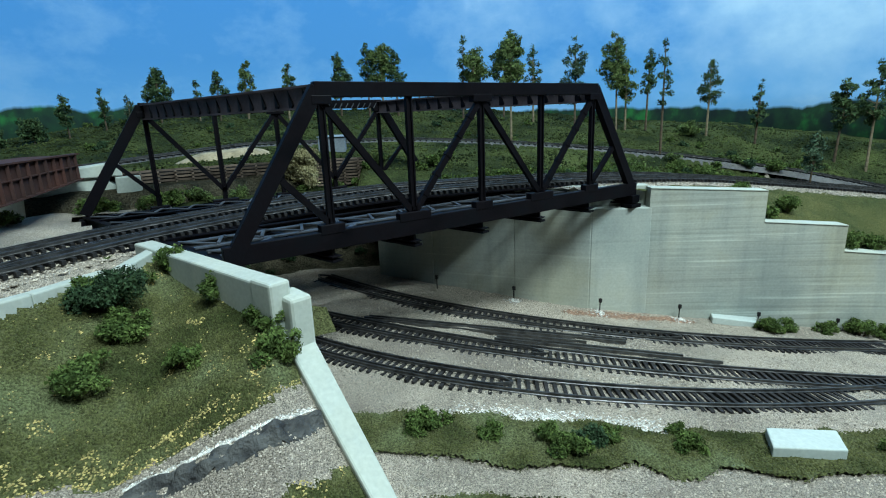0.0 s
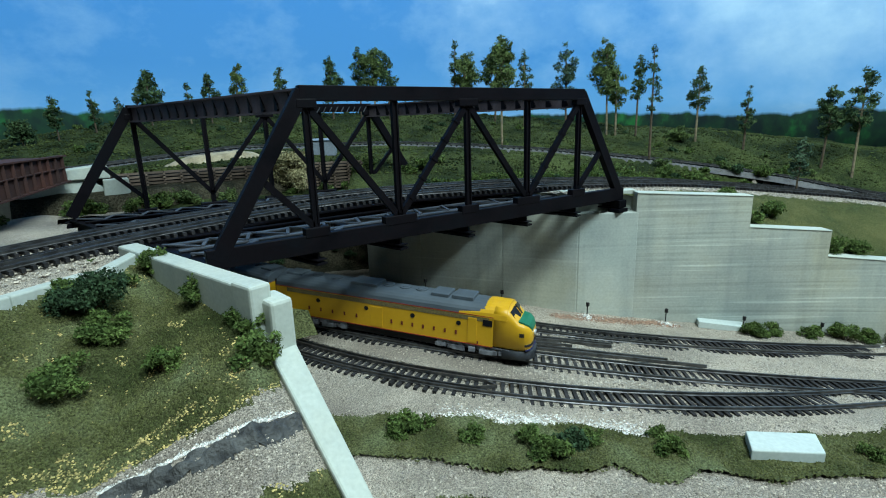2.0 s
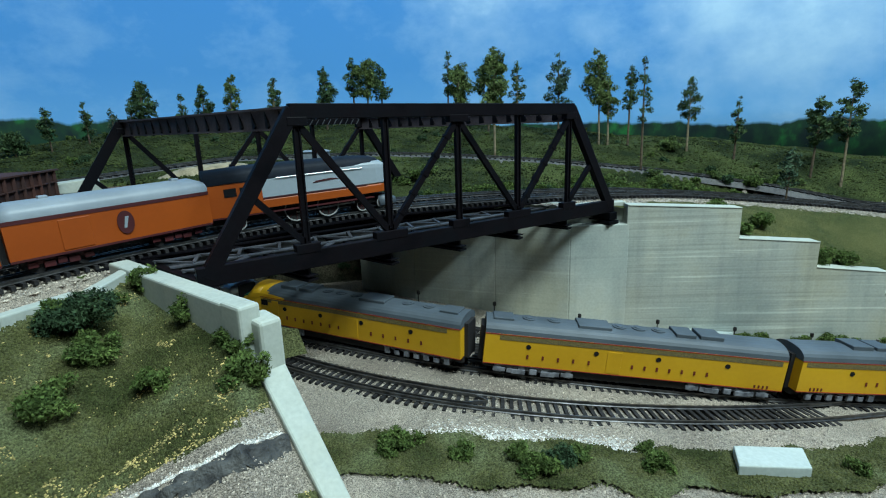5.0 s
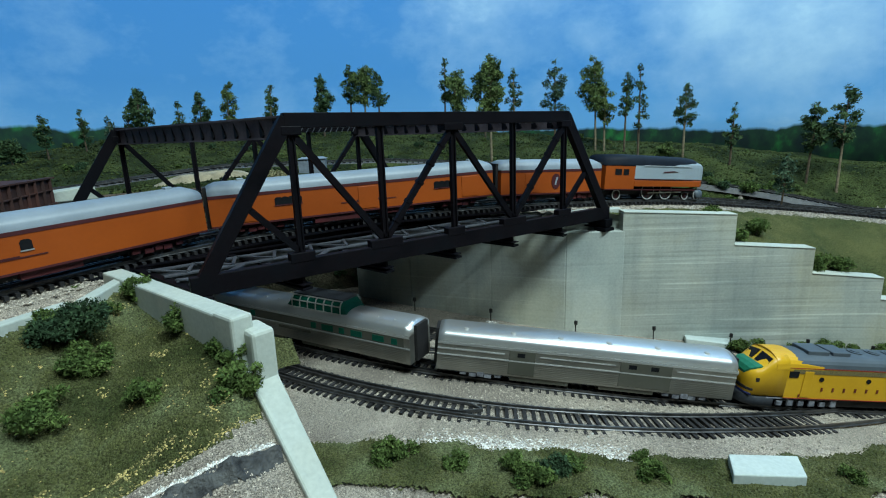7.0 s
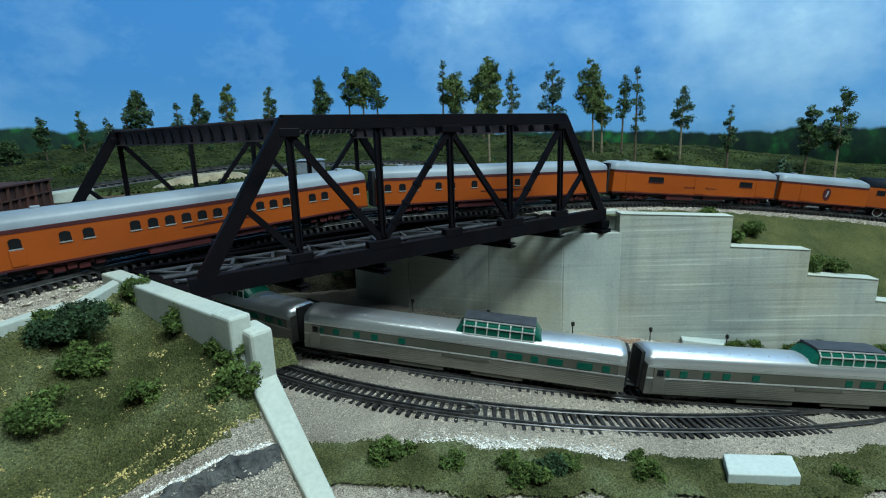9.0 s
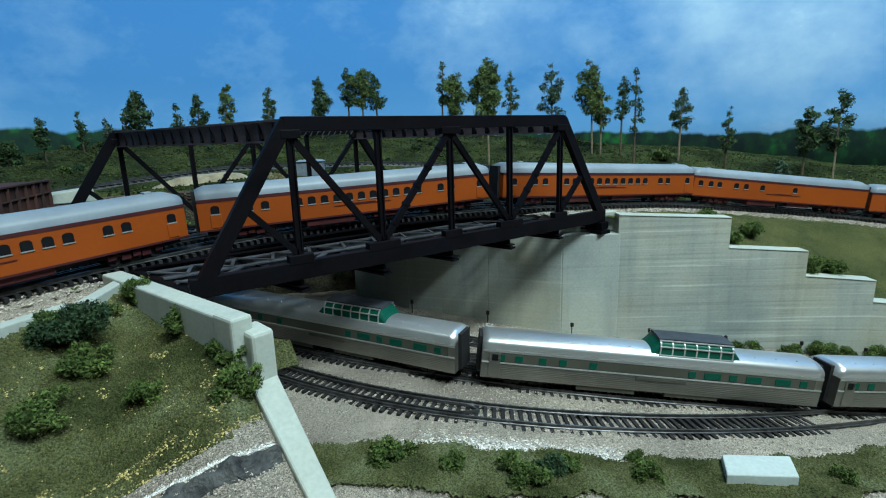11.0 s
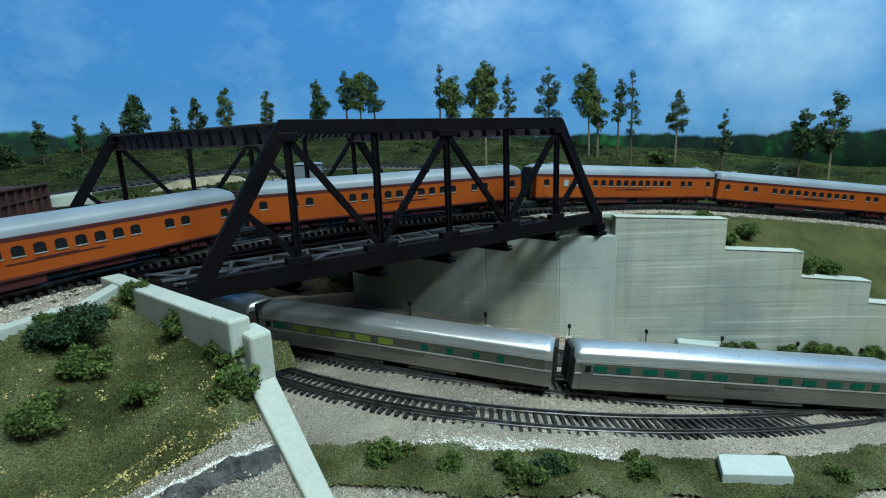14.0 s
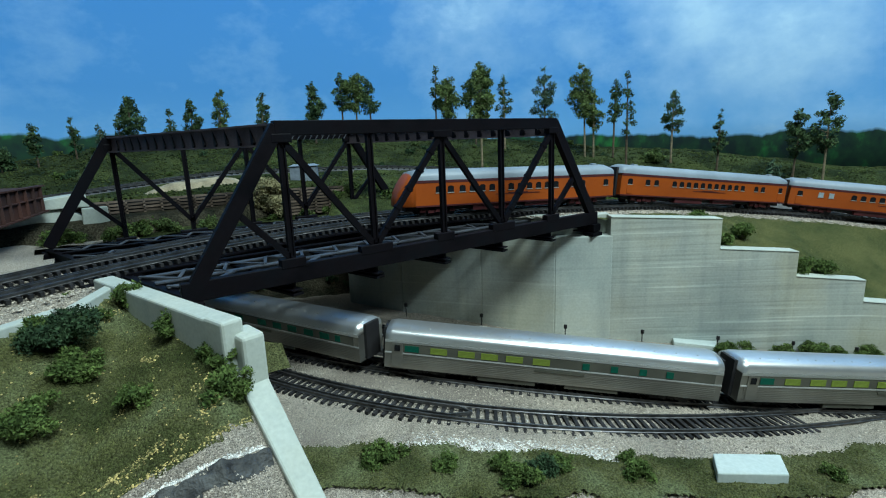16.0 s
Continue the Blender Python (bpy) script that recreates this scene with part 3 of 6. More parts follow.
def track(label, line, s0, s1, tie0, tie1, group="", guard=None, step=0.0063, gauge=GAUGE):
    t = thing("railway_track", label, "railway track", group)
    for o in (gauge / 2, -gauge / 2):
        r = line.aside(o)
        rings = []
        n = int((s1 - s0) / 0.012) + 1
        for i in range(n + 1):
            s = s0 + (s1 - s0) * i / n
            p, d = Vector(r.at(s)), Vector(r.way(s))
            k = Vector((-d.y, d.x, 0)).normalized()
            rings.append([p + k * w + Vector((0, 0, z)) for w, z in ((0.0011, -0.0027), (0.0011, -0.0023), (0.00045, -0.0019), (0.00065, -0.0006), (0.00065, 0), (-0.00065, 0), (-0.00065, -0.0006), (-0.00045, -0.0019), (-0.0011, -0.0023), (-0.0011, -0.0027))])
        part("rail", MB().loft(rings), M_RAIL, t)
    tie = MB().box(-0.00125, -TIE_L / 2, -0.0056, 0.00125, TIE_L / 2, -0.0027).data("tie")
    n = int((tie1 - tie0) / step)
    for i in range(n):
        s = tie0 + i * step
        p, d = line.at(s), line.way(s)
        ob = part("tie", tie, M_TIE, t)
        ob.matrix_basis = pose(p[0] + random.uniform(-2e-4, 2e-4), p[1], p[2] + random.uniform(-3e-4, 0), 0, 0, math.degrees(math.atan2(d[1], d[0])) + random.uniform(-1.2, 1.2))
    for g0, g1 in guard or ():
        for o in (gauge / 2 - 0.004, -gauge / 2 + 0.004):
            r = line.aside(o)
            pts = [Vector(r.at(g0 + (g1 - g0) * i / 40)) for i in range(41)]
            c0, c1 = Vector(line.at(g0 - 0.012)), Vector(line.at(g1 + 0.012))
            pts = [c0] + pts + [c1]
            rings = []
            for i, q in enumerate(pts):
                e = pts[min(i + 1, len(pts) - 1)] - pts[max(i - 1, 0)]
                k = Vector((-e.y, e.x, 0)).normalized() * 0.00055
                rings.append([q + k - Vector((0, 0, 0.0025)), q - k - Vector((0, 0, 0.0025)), q - k - Vector((0, 0, 0.0003)), q + k - Vector((0, 0, 0.0003))])
            m = MB().loft(rings)
            part("guard_rail", m, M_RAIL, t)
    return t


track("dark double line main track with guard rails over the bridge", UPPER, -1.2, 1.9, -0.15, 1.20, "upper tracks", guard=[(0.02, 0.52)])
track("dark main track behind the occupied one on the bridge", UPPER_FAR, -1.2, 1.9, -0.15, 1.20, "upper tracks", guard=[(0.02, 0.55)])
track("distant branch line on grey ballast below the trees", MID, 0.0, MID.s[-1], 0.02, MID.s[-1] - 0.02, "upper tracks", step=0.0095)
track("weathered yard track with guard rails under the bridge", LOWER, -3.9, 1.9, -0.05, 1.06, "yard tracks", guard=[(0.115, 0.407)])
track("curved yard track running past the grassy verge", NEAR, 0.0, NEAR.s[-1], 0.0, NEAR.s[-1] - 0.10, "yard tracks", guard=[(0.02, 0.217)])
track("yard track along the foot of the concrete wall", FAR, 0.0, FAR.s[-1], 0.0, FAR.s[-1], "yard tracks", guard=[(0.0, 0.385)])
for a, b in (((0.120, 0.077), (0.303, -0.073)), ((0.125, 0.077), (0.308, -0.069)), ((0.196, -0.019), (0.342, -0.139)), ((0.114, 0.077), (0.268, -0.058)), ((0.202, -0.015), (0.323, -0.115))):
    _m = MB().beam((a[0], a[1], yard_level(a[0]) - 0.0022), (b[0], b[1], yard_level(b[0]) - 0.0022), 0.0017, 0.0026)
    tagged(part("spare_rail", _m, M_RAIL), "loose dark spare rail lying in the gravel", "rail", "spare rails")


# ---- truss bridge ----
# Lighter blue-grey for lacing, lateral braces and the nearer stringers.
M_LACE = mat("blue_grey_steel", (0.080, 0.086, 0.10), (0.04, 0.044, 0.053), scale=60, fine=500, bump=0.1, rough=0.5)
PB, HB, WB, SB = 0.06677, 0.0989, 0.2851, -0.0789
bridge = thing("truss_bridge", "black steel through truss railway bridge", "bridge")


def node(k, far, z):
    return Vector((k * PB + (SB if far else 0), WB if far else 0, z))


def gusset(mb, c, w, h, t=0.0095):
    mb.box(c.x - w / 2, c.y - t / 2, c.z - h / 2, c.x + w / 2, c.y + t / 2, c.z + h / 2)


for far in (0, 1):
    zc = -0.0185 if far else -0.0065
    tr = part("truss", MB().beam(node(0, far, zc) - Vector((0.006, 0, 0)), node(6, far, zc) + Vector((0.004, 0, 0)), 0.0062, 0.013), M_STEEL, bridge, bevel=0.0005)
    ztop = HB - 0.005
    d = 0.0043
    part("top_chord", MB().beam(node(1, far, ztop) - Vector((d, 0, 0)), node(5, far, ztop) + Vector((d, 0, 0)), 0.0066, 0.010), M_STEEL, tr, bevel=0.0005)
    for k0, k1 in ((0, 1), (6, 5)):
        sg = 1 if k0 == 0 else -1
        part("end_post", MB().beam(node(k0, far, -0.008), node(k1, far, HB - 0.004) - Vector((d * sg * 0.4, 0, 0)), 0.0098, 0.0064, (0, 1, 0)), M_STEEL, tr, bevel=0.0005)
        part("sub_strut", MB().beam(node(k0, far, 0.042) + Vector((sg * PB * 0.47, 0, 0)), node(k1, far, 0.004), 0.0042, 0.0036, (0, 1, 0)), M_STEEL, tr)
    for k in range(1, 6):
        m = MB()
        for o in (-0.0018, 0.0018):
            m.beam(node(k, far, zc + 0.0045) + Vector((o, 0, 0)), node(k, far, HB - 0.009) + Vector((o, 0, 0)), 0.0011, 0.0036, (0, 1, 0))
        m.beam(node(k, far, zc + 0.0045), node(k, far, HB - 0.009), 0.0036, 0.0010, (0, 1, 0))
        part("vertical", m, M_STEEL, tr)
        g = MB()
        gusset(g, node(k, far, -0.0105 if far else 0.0015), 0.018 if k % 2 else 0.028, 0.007, 0.0070)
        part("gusset_plate", g, M_STEEL, tr, bevel=0.0006)
        if k % 2:
            g = MB()
            gusset(g, node(k, far, HB - 0.0115), 0.019 if k == 3 else 0.014, 0.006, 0.0070)
            part("gusset_plate", g, M_STEEL, tr, bevel=0.0006)
    for k0, k1 in ((1, 2), (3, 2), (3, 4), (5, 4)):
        a, b = node(k0, far, HB - 0.012), node(k1, far, 0.003)
        m = MB().beam(a, b, 0.0046 if k0 in (1, 3) else 0.0050, 0.0036, (0, 1, 0))
        for i in range(1, 6):
            p = a.lerp(b, i / 6)
            if (k0, k1) in ((3, 2), (5, 4)):
                m.beam(p - (b - a).normalized() * 0.0012, p + (b - a).normalized() * 0.0012, 0.0058, 0.0046, (0, 1, 0))
        part("diagonal", m, M_STEEL, tr)
for k in (1, 5):
    a, b = node(k, 0, HB - 0.0092), node(k, 1, HB - 0.0092)
    m = MB().beam(a, b, 0.0012, 0.0135)
    m.beam(a + Vector((0, 0, 0.0070)), b + Vector((0, 0, 0.0070)), 0.007, 0.0014)
    m.beam(a - Vector((0, 0, 0.0070)), b - Vector((0, 0, 0.0070)), 0.007, 0.0014)
    pg = part("portal_girder", m, M_PORTAL, bridge, "worn brown stiffened portal girder")
    n = 17
    for i in range(1, n):
        p = a.lerp(b, i / n)
        part("stiffener", MB().beam(p - Vector((0, 0.0042, 0.0064)), p + Vector((0, 0.0042, 0.0064)), 0.0014, 0.0066, (0, 1, 0)), M_STEEL, pg)
for far in (0, 1):
    for i in range(34):
        x0, x1 = (1 + 4 * i / 34) * PB, (1 + 4 * (i + 0.55) / 34) * PB
        y = (WB - 0.0038) if far else 0.0036
        xs = SB if far else 0.0
        part("chord_lacing", MB().beam((x0 + xs, y, HB - 0.0105), (x1 + xs, y, HB - 0.0040), 0.0011, 0.0007), M_LACE, bridge)
for k in range(0, 7):
    a, b = node(k, 0, -0.0155), node(k, 1, -0.0155)
    m = MB().beam(a, b, 0.002, 0.011)
    m.beam(a + Vector((0, 0, 0.005)), b + Vector((0, 0, 0.005)), 0.006, 0.0012)
    m.beam(a - Vector((0, 0, 0.006)) - (b - a) * 0.012, b - Vector((0, 0, 0.006)), 0.0085, 0.0016)
    m.beam(a - Vector((0, 0, 0.003)) - (b - a) * 0.012, b - Vector((0, 0, 0.003)), 0.0085, 0.0008)
    part("floor_beam", m, M_STEEL, bridge)
for j, y in enumerate((0.016, 0.034, 0.052, 0.078, 0.10, 0.125, 0.145, 0.165, 0.19, 0.215, 0.245, 0.268)):
    x0 = SB * y / WB
    m = MB().beam((x0, y, -0.0115), (x0 + 6 * PB, y, -0.0115), 0.0012, 0.006)
    m.beam((x0, y, -0.0088), (x0 + 6 * PB, y, -0.0088), 0.0058, 0.001)
    part("stringer", m, M_LACE if y < 0.09 else M_STEEL, bridge)
for y0, y1 in ((0.016, 0.034), (0.052, 0.078), (0.19, 0.215), (0.245, 0.268)):
    n = 26
    for i in range(n):
        xa, xb = 6 * PB * i / n, 6 * PB * (i + 1) / n
        ya, yb = (y0, y1) if i % 2 else (y1, y0)
        part("lacing_bar", MB().beam((xa + SB * ya / WB, ya, -0.0078), (xb + SB * yb / WB, yb, -0.0078), 0.0024, 0.0009), M_LACE, bridge)
for k in range(0, 6):
    m = MB()
    m.beam((k * PB, 0.004, -0.0075), (k * PB + PB * 0.55, 0.045, -0.0080), 0.0042, 0.001)
    part("lateral_brace", m, M_LACE, bridge)
_fl = []
for i in range(41):
    q = 0.075 + 0.47 * i / 40
    p, d = UPPER.at(q), UPPER.way(q)
    _fl.append([(p[0] - d[1] * o, p[1] + d[0] * o, p[2] + z) for o, z in ((-0.019, -0.0076), (-0.019, -0.0062), (0.072, -0.0062), (0.072, -0.0076))])
part("floor_deck", MB().loft(_fl), M_STEEL, bridge, "black deck under the tracks")
for far in (0, 1):
    for k in (0, 6):
        p = node(k, far, -0.017)
        m = MB().box(p.x - 0.006, p.y - 0.006, p.z - 0.004, p.x + 0.006, p.y + 0.006, p.z + 0.004)
        m.box(p.x - 0.008, p.y - 0.007, p.z - 0.009, p.x + 0.008, p.y + 0.007, p.z - 0.005)
        part("bearing", m, M_STEEL, bridge, bevel=0.0006)


# ---- rolling stock ----
M_YELLOW = mat("yellow_paint", (0.60, 0.33, 0.012), (0.54, 0.285, 0.010), scale=20, fine=300, bump=0.03, rough=0.38, grain=0.08)
M_LOCOGREY = mat("blue_grey_roof_paint", (0.085, 0.105, 0.125), (0.06, 0.075, 0.09), scale=30, fine=300, bump=0.05, rough=0.5, grain=0.08)
M_RED = mat("red_stripe", (0.32, 0.03, 0.02), rough=0.5, bump=0)
M_GREEN = mat("green_antiglare_paint", (0.01, 0.14, 0.075), rough=0.5, bump=0)
M_GRILLE = mat("grey_louvre_band", (0.20, 0.15, 0.05), (0.10, 0.08, 0.04), scale=900, fine=1500, bump=0.3, rough=0.6)
M_PILOT = mat("dark_grey_pilot_paint", (0.045, 0.05, 0.06), (0.025, 0.028, 0.034), scale=60, fine=500, bump=0.1, rough=0.6)
M_NOSEBLUE = mat("blue_nose_bar", (0.02, 0.03, 0.12), rough=0.5, bump=0)
M_BLACK = mat("sooty_black", (0.016, 0.015, 0.016), (0.010, 0.009, 0.010), scale=60, fine=500, bump=0.1, rough=0.7)
M_TRUCK = mat("grey_truck_castings", (0.25, 0.26, 0.29), (0.08, 0.083, 0.098), scale=160, fine=700, bump=0.2, rough=0.5)
M_SILVER = mat("bright_stainless", (0.66, 0.67, 0.67), (0.54, 0.55, 0.55), scale=15, fine=300, bump=0.02, rough=0.34, metal=0.8, grain=0.08)
M_SILVER2 = mat("fluted_stainless", (0.38, 0.37, 0.335), (0.27, 0.262, 0.235), scale=25, fine=300, bump=0.02, rough=0.36, metal=0.85, grain=0.08)
M_BAND = mat("grey_window_band", (0.105, 0.102, 0.082), (0.075, 0.074, 0.058), scale=25, fine=300, bump=0.02, rough=0.45, metal=0.15, grain=0.08)
M_TEAL = glass("green_tinted_glass", (0.005, 0.095, 0.062))
M_LIT = glass("yellow_lit_glass", (0.19, 0.25, 0.045))
M_DARKGLASS = glass("dark_glass", (0.010, 0.011, 0.013))
M_GREYGLASS = glass("frosted_grey_glass", (0.30, 0.34, 0.36))
M_ORANGE = mat("orange_paint", (0.31, 0.059, 0.0040), (0.265, 0.049, 0.0034), scale=20, fine=300, bump=0.03, rough=0.45, grain=0.08)
M_MAROON = mat("maroon_paint", (0.065, 0.010, 0.012), (0.045, 0.007, 0.009), scale=40, fine=400, bump=0.05, rough=0.55, grain=0.08)
M_PALEROOF = mat("pale_grey_roof_paint", (0.25, 0.29, 0.33), (0.20, 0.235, 0.27), scale=25, fine=300, bump=0.05, rough=0.45, grain=0.08)
M_SHROUD = mat("light_grey_shroud", (0.27, 0.315, 0.35), (0.25, 0.295, 0.33), scale=25, fine=300, bump=0.03, rough=0.4, grain=0.08)
M_NAVY = mat("dark_blue_black_paint", (0.010, 0.014, 0.022), rough=0.6, bump=0, spec=0.12)
M_BRIGHT = mat("bright_metal", (0.62, 0.62, 0.60), rough=0.3, metal=0.45, bump=0)
M_RIM = mat("grey_white_rim", (0.34, 0.34, 0.33), rough=0.5, bump=0)
M_PALEFRAME = mat("pale_grey_window_frame", (0.25, 0.25, 0.245), rough=0.5, bump=0)
M_WHITE = mat("off_white_paint", (0.62, 0.62, 0.58), rough=0.5, bump=0, grain=0.1)
M_LETTER = mat("dark_lettering", (0.16, 0.02, 0.012), rough=0.6, bump=0)


def ring(x, w, z0, ze, zr, p=0.75, n=10, low=0.0):
    """Closed cross-section: sides from z0 to ze, arched roof to zr."""
    pts = [(x, -w + low, z0), (x, -w, z0 + low)]
    for i in range(n + 1):
        a = math.pi * i / n
        pts.append((x, -w * math.copysign(abs(math.cos(a)) ** 0.9, math.cos(a)), ze + (zr - ze) * math.sin(a) ** p))
    return pts + [(x, w, z0 + low), (x, w - low, z0)]


def side_ring(x, w, z0, z1):
    return [(x, -w, z0), (x, -w, z1), (x, w, z1), (x, w, z0)]


def arch_ring(x, w, ze, zr, p=0.75, n=12):
    return [(x, -w * math.copysign(abs(math.cos(math.pi * i / n)) ** 0.9, math.cos(math.pi * i / n)), ze + (zr - ze) * math.sin(math.pi * i / n) ** p) for i in range(n + 1)] + [(x, w, ze - 0.0006), (x, -w, ze - 0.0006)]


def truck(parent, x, wheels=2, material=None, length=0.034, r=0.0058):
    k = 1.20 if material is M_TRUCK else 1.0
    t = part("truck", MB().box(x - length / 2, -0.0125 * k, 0.0065, x + length / 2, -0.0105 * k, 0.0100).box(x - length / 2, 0.0105, 0.0065, x + length / 2, 0.0125, 0.0100)
             .box(x - 0.004, -0.0125 * k, 0.0075, x + 0.004, 0.0125, 0.0125)
             .box(x - length * 0.28, -0.0140 * k, 0.0035, x - length * 0.10, -0.0120 * k, 0.0080).box(x + length * 0.10, -0.0140 * k, 0.0035, x + length * 0.28, -0.0120 * k, 0.0080)
             .box(x - 0.003, -0.0145 * k, 0.0045, x + 0.003, -0.0120 * k, 0.0095)
             .box(x - length * 0.52, -0.0138 * k, 0.0048, x - length * 0.36, -0.0118 * k, 0.0086).box(x + length * 0.36, -0.0138 * k, 0.0048, x + length * 0.52, -0.0118 * k, 0.0086), material or M_BLACK, parent, bevel=0.0004)
    if wheels == 3 and material is M_TRUCK:
        for sy in (-1, 1):
            for i in range(7):
                bx = x + (i - 3) * length * 0.15
                part("spring" if i % 2 else "axle_box", MB().box(bx - 0.0026, sy * 0.0152 - 0.0012, 0.0040, bx + 0.0026, sy * 0.0152 + 0.0012, 0.0085 if i % 2 else 0.0105), M_TRUCK, t, bevel=0.0005)
            part("brake_pipe", MB().beam((x - length * 0.5, sy * 0.0162, 0.0112), (x + length * 0.5, sy * 0.0162, 0.0112), 0.0008, 0.0009), M_TRUCK, t)
    for i in range(wheels):
        wx = x + (i - (wheels - 1) / 2) * length * (0.72 if wheels == 2 else 0.40)
        part("wheelset", MB().tube([(wx, -0.0105, r), (wx, -0.0085, r)], r, 14).tube([(wx, 0.0085, r), (wx, 0.0105, r)], r, 14).tube([(wx, -0.009, r), (wx, 0.009, r)], 0.0012, 6), M_BLACK, t)
    return t


def bars(mb, x0, x1, z, h, n, y, w=0.0016):
    """A row of plain upright bars in place of lettering."""
    for i in range(n):
        x = x0 + (x1 - x0) * i / max(n - 1, 1)
        mb.box(x - w / 2, y - 0.0002, z, x + w / 2, y + 0.0002, z + h)


def yellow_unit(cab):
    """A streamlined diesel: with a nosed cab, or cabless."""
    L = 0.246
    h = L / 2
    W, Z0, ZE, ZR = 0.0172, 0.0122, 0.0405, 0.0505
    t = thing("diesel_locomotive", "yellow streamlined diesel %s with blue-grey roof on the yard track" % ("cab locomotive" if cab else "booster locomotive"), "locomotive", "yellow diesel units")
    rear, front = -h + 0.002, (h - 0.0310 if cab else h - 0.002)
    body = part("body", MB().loft([side_ring(rear, W, Z0, ZE), side_ring(front, W, Z0, ZE)]), M_YELLOW, t)
    part("roof", MB().loft([arch_ring(rear, W - 0.0002, ZE, ZR), arch_ring(front + (0.004 if cab else 0), W - 0.0002, ZE, ZR)]), M_LOCOGREY, t, smooth=False)
    part("grille_band", MB().box(rear + 0.012, -W - 0.0003, 0.0352, front - 0.004, W + 0.0003, 0.0392), M_GRILLE, t)
    part("stripe", MB().box(rear, -W - 0.00035, 0.0399, front, W + 0.00035, 0.0405), M_RED, t)
    part("sill_stripe", MB().box(rear, -W - 0.00035, Z0 - 0.0003, front, W + 0.00035, Z0 + 0.0003), M_RED, t)
    rnd = MB().tube([(0, -W - 0.0004, 0), (0, W + 0.0004, 0)], 0.0021, 14).data("porthole")
    for px in ((-0.075, -0.025, 0.02, 0.062) if cab else (-0.085, -0.03, 0.02, 0.075)):
        ob = part("porthole", rnd, M_DARKGLASS, t)
        ob.location = (px, 0, 0.0305)
    lt = MB()
    for y in (-W - 0.0003, W + 0.0003):
        bars(lt, -0.085, -0.035, 0.0195, 0.0036, 5, y)
        bars(lt, 0.0, 0.06, 0.0195, 0.0036, 7, y)
        bars(lt, h - 0.052 if cab else h - 0.024, h - 0.044 if cab else h - 0.014, 0.0135, 0.0026, 4, y, 0.0012)
    part("lettering", lt, M_LETTER, t)
    part("side_door", MB().box(-0.021, -W - 0.0004, 0.0135, -0.009, W + 0.0004, 0.0335), M_YELLOW, t, bevel=0.0003)
    fans = MB().tube([(0, 0, 0), (0, 0, 0.0016)], 0.0056, 18).tube([(0, 0, 0.0016), (0, 0, 0.0022)], 0.0035, 14).data("roof_fan")
    for fx in (-0.085, -0.064, -0.010, 0.006, 0.022):
        ob = part("roof_fan", fans, M_LOCOGREY, t)
        ob.location = (fx, 0, ZR - 0.0008)
    for x0, x1, w, z in ((0.034, 0.050, 0.0095, 0.0020), (0.053, 0.072, 0.0095, 0.0024), (-0.045, -0.018, 0.0095, 0.0015), (-0.115, -0.098, 0.008, 0.0012)):
        part("roof_hatch", MB().box(x0, -w, ZR - 0.002, x1, w, ZR + z), M_LOCOGREY, t, bevel=0.0006)
    part("roof_pipe", MB().beam((-0.1, -0.010, ZR - 0.002), (-0.03, -0.010, ZR - 0.002), 0.0008, 0.0008), M_LOCOGREY, t)
    part("fuel_tank", MB().box(-0.052, -0.0145, 0.0035, 0.052, 0.0145, Z0), M_BLACK, t, bevel=0.0012)
    part("underframe", MB().box(rear, -0.012, 0.0065, front, 0.012, Z0), M_BLACK, t)
    part("diaphragm", MB().box(rear - 0.0035, -0.0085, 0.011, rear, 0.0085, 0.043), M_BLACK, t)
    truck(t, -0.079, 3, M_TRUCK, 0.064)
    truck(t, 0.074 if cab else 0.079, 3, M_TRUCK, 0.064)
    if cab:
        # cab and nose
        xs = [(front, W, 0.0505, 0.0405), (front + 0.010, W, 0.0500, 0.0400), (front + 0.0140, W * 0.985, 0.0465, 0.0375), (front + 0.0205, W * 0.97, 0.0385, 0.0320), (front + 0.0245, W * 0.94, 0.0375, 0.0305), (front + 0.0280, W * 0.85, 0.0350, 0.0280), (front + 0.0303, W * 0.66, 0.0310, 0.0245), (front + 0.0312, W * 0.40, 0.0265, 0.0215)]
        part("nose", MB().loft([ring(x, w, Z0, ze, zr, 0.6, 12, 0.002) for x, w, zr, ze in xs]), M_YELLOW, t, smooth=True)
        part("cab_roof", MB().loft([arch_ring(front - 0.030, W + 0.0002, ZE - 0.001, ZR - 0.0045), arch_ring(front - 0.016, W + 0.0003, ZE - 0.001, ZR - 0.0010), arch_ring(front - 0.004, W + 0.0003, ZE - 0.001, ZR + 0.0006), arch_ring(front + 0.011, W + 0.0003, ZE - 0.002, ZR + 0.0004)]), M_YELLOW, t, "yellow cab roof", smooth=False)
        part("antiglare_panel", MB().loft([[(x, y * k, z + (1 - y * y) * 0.0006) for y in (-1, -0.5, 0, 0.5, 1)] + [(x, y * k, z - 0.002) for y in (1, -1)] for x, k, z in ((front + 0.0195, 0.0130, 0.0386), (front + 0.0247, 0.0126, 0.0374), (front + 0.0284, 0.0104, 0.0350), (front + 0.0306, 0.0070, 0.0312))]), M_GREEN, t, "green antiglare panel")
        for sy in (-1, 1):
            part("windshield", MB().quadbox([(front + 0.0128, sy * 0.0015, 0.0475), (front + 0.0186, sy * 0.0015, 0.0395), (front + 0.0176, sy * 0.0135, 0.0375), (front + 0.0118, sy * 0.0130, 0.0455),
                                             (front + 0.0140, sy * 0.0015, 0.0482), (front + 0.0198, sy * 0.0015, 0.0402), (front + 0.0190, sy * 0.0138, 0.0378), (front + 0.0132, sy * 0.0134, 0.0460)]), M_DARKGLASS, t)
